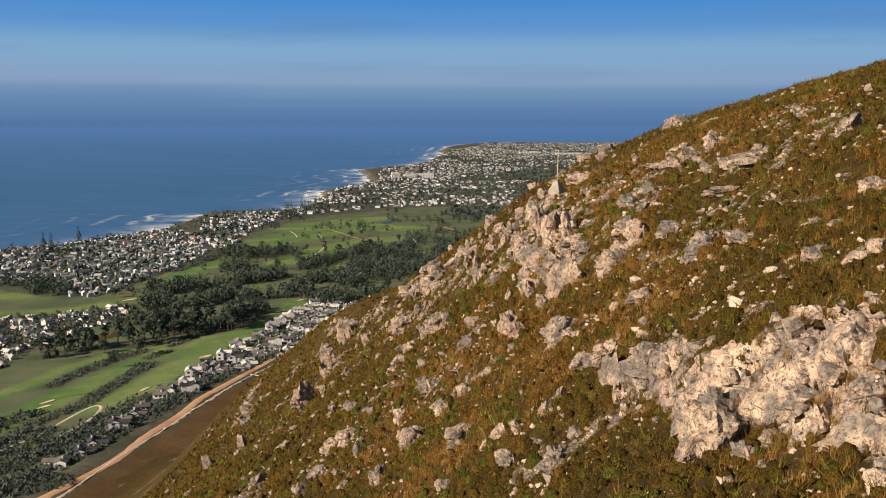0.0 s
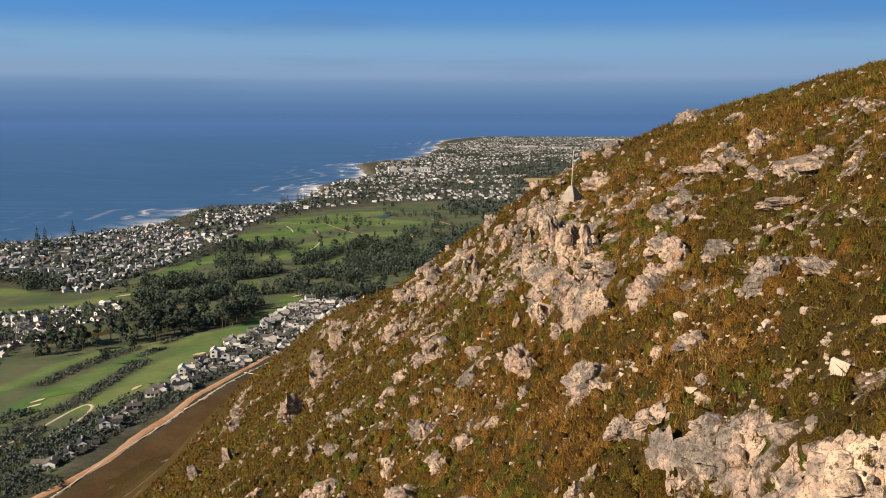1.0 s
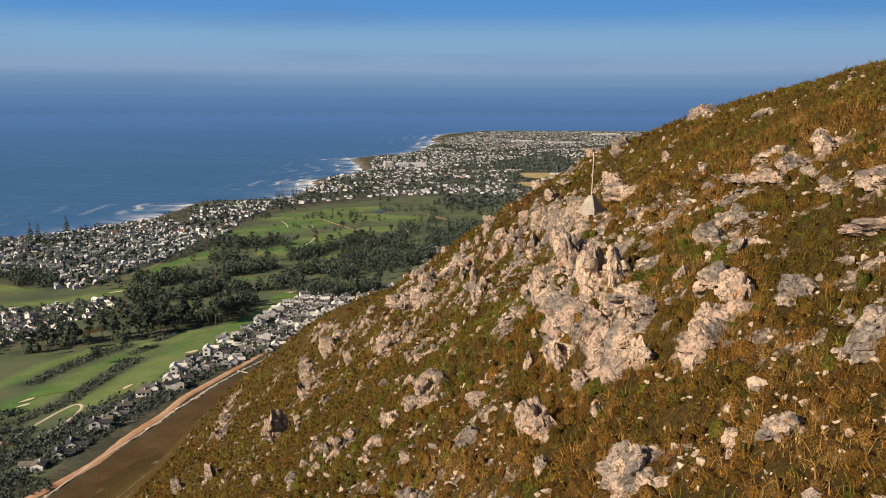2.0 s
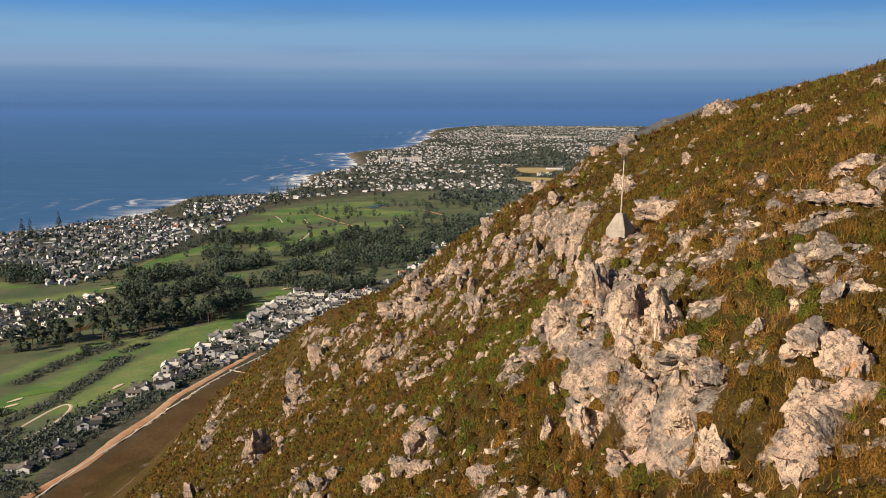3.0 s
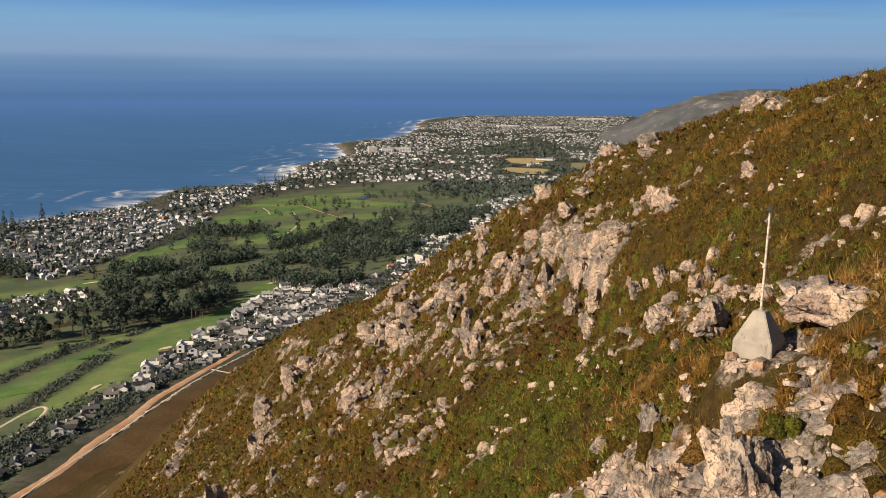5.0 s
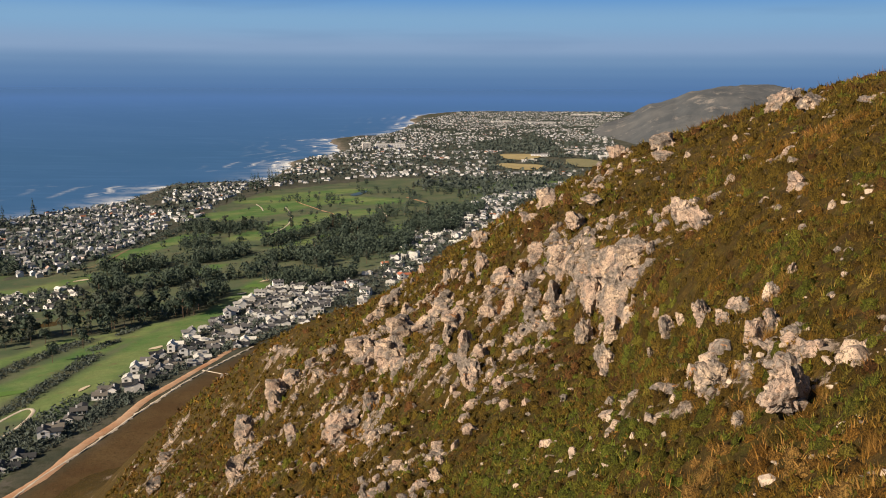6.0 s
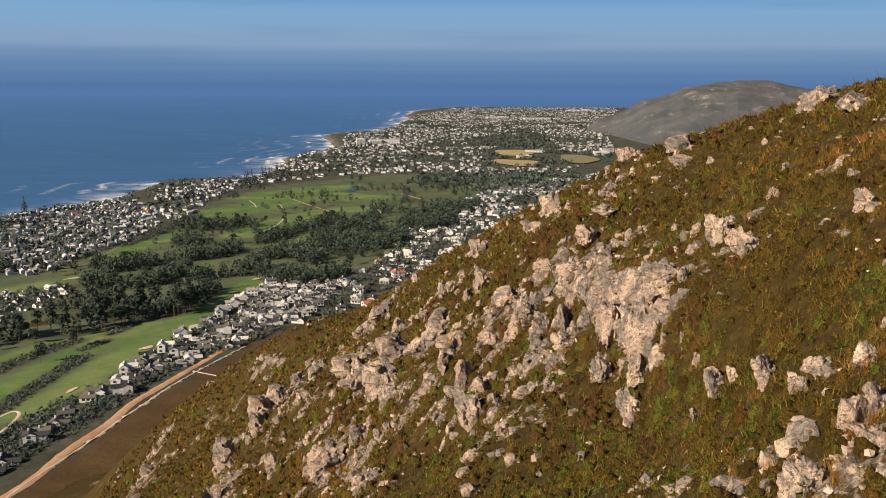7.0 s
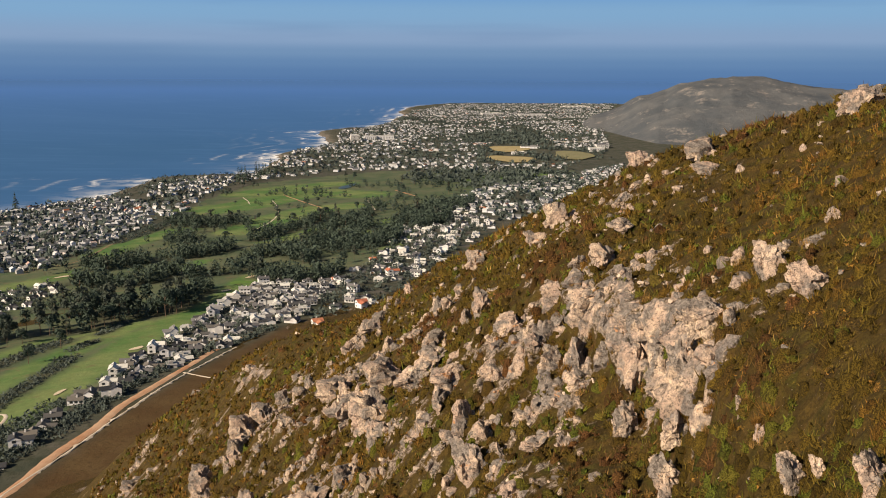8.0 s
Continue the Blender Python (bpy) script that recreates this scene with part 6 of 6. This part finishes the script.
ROW = [house_thing(40 + k, SLATE.mat, 2 if k == 3 else 1) for k in range(6)]
VILLA = [house_thing(60 + k, PALE_ROOF.mat, 2 if k == 2 else 1, k in (1, 4)) for k in range(6)]
REDS = [house_thing(80 + k, TILE.mat, 1 + k % 2) for k in range(2)]
built = []


def free(x, y, gap):
    if any((x - a) ** 2 + (y - b) ** 2 < gap * gap for a, b in built):
        return False
    built.append((x, y))
    return True


ROW_LINE = line_points([(-204, 456), (-199, 501), (-195, 539), (-192, 590), (-191, 640), (-189, 700), (-185, 750), (-177, 800), (-172, 893), (-163, 975)], 12.5)
for i, (x, y) in enumerate(ROW_LINE):
    for side, off in enumerate((0, 16, 31, 46, 60, 73)):
        if off and (y < 545 + 45 * side or (side > 1 and y < 650)):
            continue
        a, b = x + off + pick_rng.uniform(-2, 2), y - 0.25 * off + pick_rng.uniform(-3, 3)
        edge_x = float(np.interp(b, [p[1] for p in FIELD_EDGE], [p[0] for p in FIELD_EDGE])) - 14
        if a > edge_x or not free(a, b, 11):
            continue
        pale = b > 600 and pick_rng.random() < 0.72
        place_house(VILLA if pale else ROW, a, b, 104 + pick_rng.choice((0, 0, 90, 180)) + pick_rng.uniform(-8, 8),
                    "white villa with a pale grey roof beside the golf course" if pale else "white gabled house with a dark slate roof beside the fairway", "houses along the golf course")
for x, y, turn in ((-91, 963, 20), (-41, 981, 110), (-63, 1080, 15), (-57, 832, 30), (-85, 770, 25)):
    free(x, y, 5)
    place_house(REDS, x, y, turn, "white house with a red tiled roof among gardens", "red roofed houses")


def grid_places(poly, gap_u, gap_v, turn, rr, jitter=0.42):
    xs, ys = [p[0] for p in poly], [p[1] for p in poly]
    cx, cy, span = (min(xs) + max(xs)) / 2, (min(ys) + max(ys)) / 2, math.hypot(max(xs) - min(xs), max(ys) - min(ys)) / 2
    u, v = np.meshgrid(np.arange(-span, span, gap_u), np.arange(-span, span, gap_v))
    u, v = u.ravel() + rr.uniform(-jitter, jitter, u.size) * gap_u, v.ravel() + rr.uniform(-jitter, jitter, v.size) * gap_v
    c, s = math.cos(radians(turn)), math.sin(radians(turn))
    x, y = cx + u * c - v * s, cy + u * s + v * c
    keep = inside(x, y, poly)
    return x[keep], y[keep]


town_rng = np.random.default_rng(31)
FOOT = [(-115, 775), (-80, 775), (-50, 842), (-20, 915), (20, 1117), (40, 1206), (90, 1363), (70, 1512), (-5, 1490), (-38, 1397), (-52, 1178), (-67, 1049), (-98, 950), (-112, 868)]
WEST = [(-505, 985), (-446, 996), (-387, 1040), (-358, 1000), (-360, 908), (-371, 869), (-369, 826), (-385, 800), (-363, 713), (-420, 700), (-500, 860)]
for x, y in zip(*grid_places(FOOT, 18, 22, 76, town_rng)):
    if len(built) < 260 and free(x, y, 14) and town_rng.uniform() < 0.85:
        place_house(VILLA if town_rng.uniform() < 0.75 else ROW, x, y, 76 + 90 * int(town_rng.integers(0, 4)) + town_rng.uniform(-9, 9), "white suburban villa among trees at the mountain's foot", "villas at the mountain's foot")
for x, y in zip(*grid_places(WEST, 19, 22, 60, town_rng)):
    if len(built) < 350 and free(x, y, 13):
        place_house(VILLA if town_rng.uniform() < 0.5 else ROW, x, y, 60 + 90 * int(town_rng.integers(0, 4)) + town_rng.uniform(-9, 9), "pale house with a grey roof beyond the pine wood", "houses beyond the pine wood")


def house_field(name, label, x, y, turn, rr, size=(8, 14), pale=0.5):
    """Many plain gabled houses as one mesh of walls and one of roofs."""
    n = len(x)
    X_, Y_, Z_, k = placed(x, y, land_height(x, y)[0])
    w, d = rr.uniform(*size, n) * k, rr.uniform(5.0, 7.5, n) * k
    h, rise = rr.uniform(2.4, 4.6, n) * k, rr.uniform(1.2, 2.4, n) * k
    q = np.where(rr.uniform(0, 1, n) < 0.5, 0, 90) + turn + rr.normal(0, 9, n)
    c, s = np.cos(np.radians(q)), np.sin(np.radians(q))

    def at(a, b, z):
        return np.stack([X_ + a * c - b * s, Y_ + a * s + b * c, Z_ + z], -1)

    lo = [at(a * w / 2, b * d / 2, -2 * k) for a, b in ((-1, -1), (1, -1), (1, 1), (-1, 1))]
    hi = [at(a * w / 2, b * d / 2, h) for a, b in ((-1, -1), (1, -1), (1, 1), (-1, 1))]
    v = np.stack(lo + hi + [at(-w / 2, 0 * d, h + rise), at(w / 2, 0 * d, h + rise)], 1)
    f = np.array([[0, 1, 5], [0, 5, 4], [2, 3, 7], [2, 7, 6], [1, 2, 6], [1, 6, 5], [3, 0, 4], [3, 4, 7], [5, 6, 9], [7, 4, 8]])
    tagged(bulk(name + "_walls", v.reshape(-1, 3), (f[None] + (np.arange(n) * 10)[:, None, None]).reshape(-1, 3), FAR_WALL), label, "houses", kind="stuff")
    o, e = 0.45 * k, 0.12 * k
    W, D = w / 2 + o * 0.5, d / 2 + o
    v = np.stack([at(-W, -D, h - o * 0.5 + e), at(W, -D, h - o * 0.5 + e), at(W, D, h - o * 0.5 + e), at(-W, D, h - o * 0.5 + e), at(-W, 0 * D, h + rise + e), at(W, 0 * D, h + rise + e)], 1)
    f = np.array([[0, 1, 5, 4], [2, 3, 4, 5]])
    tagged(bulk(name + "_roofs", v.reshape(-1, 3), (f[None] + (np.arange(n) * 6)[:, None, None]).reshape(-1, 4), FAR_ROOF), label.replace("houses", "house roofs"), "roofs", kind="stuff")


# far walls and roofs are tinted blue, distance haze put into their colours
FAR_WALL = Nodes("far walls", 0.85, 0.2)
FAR_WALL.color(FAR_WALL.ramp(FAR_WALL.island(), (0.0, (0.54, 0.57, 0.64)), (0.4, (0.46, 0.465, 0.49)), (0.7, (0.33, 0.325, 0.345)), (1.0, (0.58, 0.62, 0.72))))
FAR_WALL = FAR_WALL.mat
FAR_ROOF = Nodes("far roofs", 0.85, 0.1)
FAR_ROOF.color(FAR_ROOF.ramp(FAR_ROOF.island(), (0.0, (0.06, 0.068, 0.082)), (0.35, (0.12, 0.128, 0.142)), (0.60, (0.22, 0.22, 0.23)), (0.80, (0.44, 0.45, 0.47)), (0.94, (0.62, 0.63, 0.65)), (0.985, (0.30, 0.13, 0.08))))
FAR_ROOF = FAR_ROOF.mat

ESTATE = [(-470, 1088), (-436, 1134), (-432, 1250), (-430, 1302), (-428, 1415), (-428, 1528), (-464, 1661), (-537, 1838), (-604, 1898), (-660, 1900), (-674, 1817), (-738, 1720), (-763, 1650), (-820, 1610), (-930, 1500), (-800, 1290), (-648, 1270), (-552, 1235)]
BACK = [(44, 1757), (92, 1921), (236, 2133), (362, 2313), (478, 2504), (430, 2000), (310, 1724), (220, 1533), (110, 1400), (80, 1512), (10, 1520)]
COASTAL = [(-543, 1874), (-581, 2041), (-600, 2150), (-540, 2300), (-330, 2290), (-410, 2206), (-444, 1929), (-415, 1676), (-428, 1590), (-461, 1661)]
TOWN = [(-430, 2290), (-344, 2267), (-203, 2429), (-36, 2439), (47, 2428), (121, 2259), (236, 2380), (315, 2362), (569, 3160), (792, 4692), (1346, 7340), (1500, 7900), (140, 7800), (-60, 6600), (-130, 6311), (-190, 5032), (-230, 4550), (-400, 4150), (-350, 3560), (-440, 3046), (-415, 2613)]
DARK_RISE = [(97, 3868), (271, 4161), (430, 3865), (420, 3350), (228, 3400), (107, 3485)]
BLANK = [(110, 2540), (300, 2540), (480, 2640), (520, 3000), (330, 3330), (150, 3320)]

HARBOUR = [(-40, 5350), (1000, 5200), (1350, 7500), (120, 7600)]
green_rows = []
for name, label, poly, gu, gv, turn, rate, size in (("estate", "cream gabled houses of the seaside estate", ESTATE, 13, 18, 35, 0.80, (6.5, 10)), ("back_estate", "white houses along the hill's foot", BACK, 17, 21, 70, 0.85, (7, 12)),
                                                    ("shore_houses", "grey roofed houses along the rocky shore", COASTAL, 15, 24, 62, 0.7, (7, 12)), ("town", "white houses of the far seaside town", TOWN, 20, 30, 80, 0.62, (7.5, 15)),
                                                    ("far_quarter", "long white houses of the far quarter", HARBOUR, 60, 85, 84, 0.5, (22, 48))):
    x, y = grid_places(poly, gu, gv, turn, town_rng)
    green = fnoise(x, y, 130, 3, 140) + 0.4 * (name == "town") * fnoise(x, y, 420, 2, 141)
    keep = (town_rng.uniform(0, 1, len(x)) < rate) & (green < (0.6 if name == "estate" else 0.30)) & ~inside(x, y, BLANK) & ~inside(x, y, DARK_RISE) & (inland_at(x, y) > 25)
    house_field(name, label, x[keep], y[keep], turn, town_rng, size)
    for rep_ in range(2):
        jx, jy = x + town_rng.normal(0, gu * 0.45, len(x)), y + town_rng.normal(0, gv * 0.45, len(x))
        ok = (town_rng.uniform(0, 1, len(x)) < np.where(green > 0.15, 1.0, 0.75 if name != "estate" else 0.45)) & ~inside(jx, jy, BLANK) & (inland_at(jx, jy) > 20)
        green_rows += [(a, b, s) for a, b, s in zip(jx[ok], jy[ok], town_rng.uniform(0.7, 1.5, ok.sum()))]
x, y = town_rng.uniform(-1200, -380, 5200), town_rng.uniform(1150, 2420, 5200)
deep = inland_at(x, y)
ok = (deep > 12) & (deep < 95)
green_rows += [(a, b, s) for a, b, s in zip(x[ok], y[ok], town_rng.uniform(0.4, 0.95, ok.sum()))]
far_trees("town_trees", "dark garden trees between the far houses", green_rows, 7, 2.9, 2.0, HEDGE, town_rng)

rows = []
for poly, gap in ((FOOT, 11), (WEST, 10)):
    x, y = grid_places(poly, gap, gap, 20, town_rng, 0.5)
    rows += [(a, b, s) for a, b, s in zip(x, y, town_rng.uniform(0.6, 1.5, len(x))) if min((a - c) ** 2 + (b - d) ** 2 for c, d in built) > 60]
for x, y in zip(*grid_places([(-205, 560), (-190, 700), (-170, 850), (-150, 930), (-95, 860), (-120, 760), (-165, 650)], 9, 9, 15, town_rng, 0.5)):
    if min((x - c) ** 2 + (y - d) ** 2 for c, d in built) > 55:
        rows.append((x, y, town_rng.uniform(0.5, 1.2)))
far_trees("garden_trees", "dark green garden trees and hedges between houses", rows, 34, 2.4, 0.85, HEDGE, town_rng)
for x, y in town_rng.uniform((-420, 1300), (-40, 2150), (36, 2)):
    if off_line(x, y, MOWN[5][1]) > 30 and inside(np.array(x), np.array(y), GOLF):
        plant_tree("bushy", x, y, pick_rng.uniform(0.8, 1.4), "small trees of the golf course")
x, y = town_rng.uniform(-60, 330, 500), town_rng.uniform(1950, 2380, 500)
rows = [(a, b, s) for a, b, s in zip(x, y, town_rng.uniform(1.0, 2.2, 500)) if fnoise(np.array(a), np.array(b), 120, 2, 150) > -0.05]
x, y = town_rng.uniform(60, 620, 1500), town_rng.uniform(2420, 4200, 1500)
FIELDS = ((240, 3130, 64, 165), (216, 2715, 64, 145), (402, 2830, 64, 180))
for a, b, s in zip(x, y, town_rng.uniform(1.0, 2.2, 1500)):
    clear = all(((a - c) / u) ** 2 + ((b - d) / v) ** 2 > 1 for c, d, u, v in FIELDS)
    if clear and (inside(np.array(a), np.array(b), DARK_RISE) or (inside(np.array(a), np.array(b), BLANK) and fnoise(np.array(a), np.array(b), 200, 2, 151) > -0.05)):
        rows.append((a, b, s))
far_trees("groves", "dark groves between the course and the far town", rows, 16, 3.4, 1.7, HEDGE, town_rng)

# larger buildings of the far town
for x, y, w, d, h, turn in ((-231, 3615, 44, 26, 15, 10), (-178, 3646, 64, 30, 14, 8), (-283, 3561, 30, 24, 22, 12), (311, 3161, 60, 20, 7, 0), (497, 3003, 46, 26, 10, 5), (541, 3158, 40, 26, 12, 5), (254, 2918, 44, 16, 6, 0), (342, 5758, 130, 50, 9, 10), (559, 5604, 150, 50, 9, 5), (1036, 7103, 190, 60, 9, 0)):
    X_, Y_, Z_, k = (float(v) for v in placed(x, y, float(land_height(np.array(float(x)), np.array(float(y)))[0])))
    top = new("building")
    top.matrix_world = pose(X_, Y_, Z_, 0, 0, turn)
    bm = bmesh.new()
    boxed(bm, 0, 0, (h / 2 - 1.5) * k, w * k, d * k, (h + 3) * k)
    part("wall", bm, WHITE.mat, top)
    bm = bmesh.new()
    boxed(bm, 0, 0, (h + 0.5) * k, (w + 1.5) * k, (d + 1.5) * k, 1.0 * k)
    boxed(bm, w * 0.18 * k, 0, (h + 2) * k, w * 0.3 * k, d * 0.5 * k, 3 * k)
    part("roof", bm, PALE_ROOF.mat, top)
    for s in range(max(1, int(h / 4))):
        for j in range(6):
            bm = bmesh.new()
            boxed(bm, (-0.4 + 0.16 * j) * w * k, -d / 2 * k - 0.05, (2.2 + 3.6 * s) * k, w * 0.09 * k, 0.3, 1.6 * k)
            part("window", bm, GLASS, top)
    tagged(top, "long pale building of the far town", "building", "larger buildings of the town")
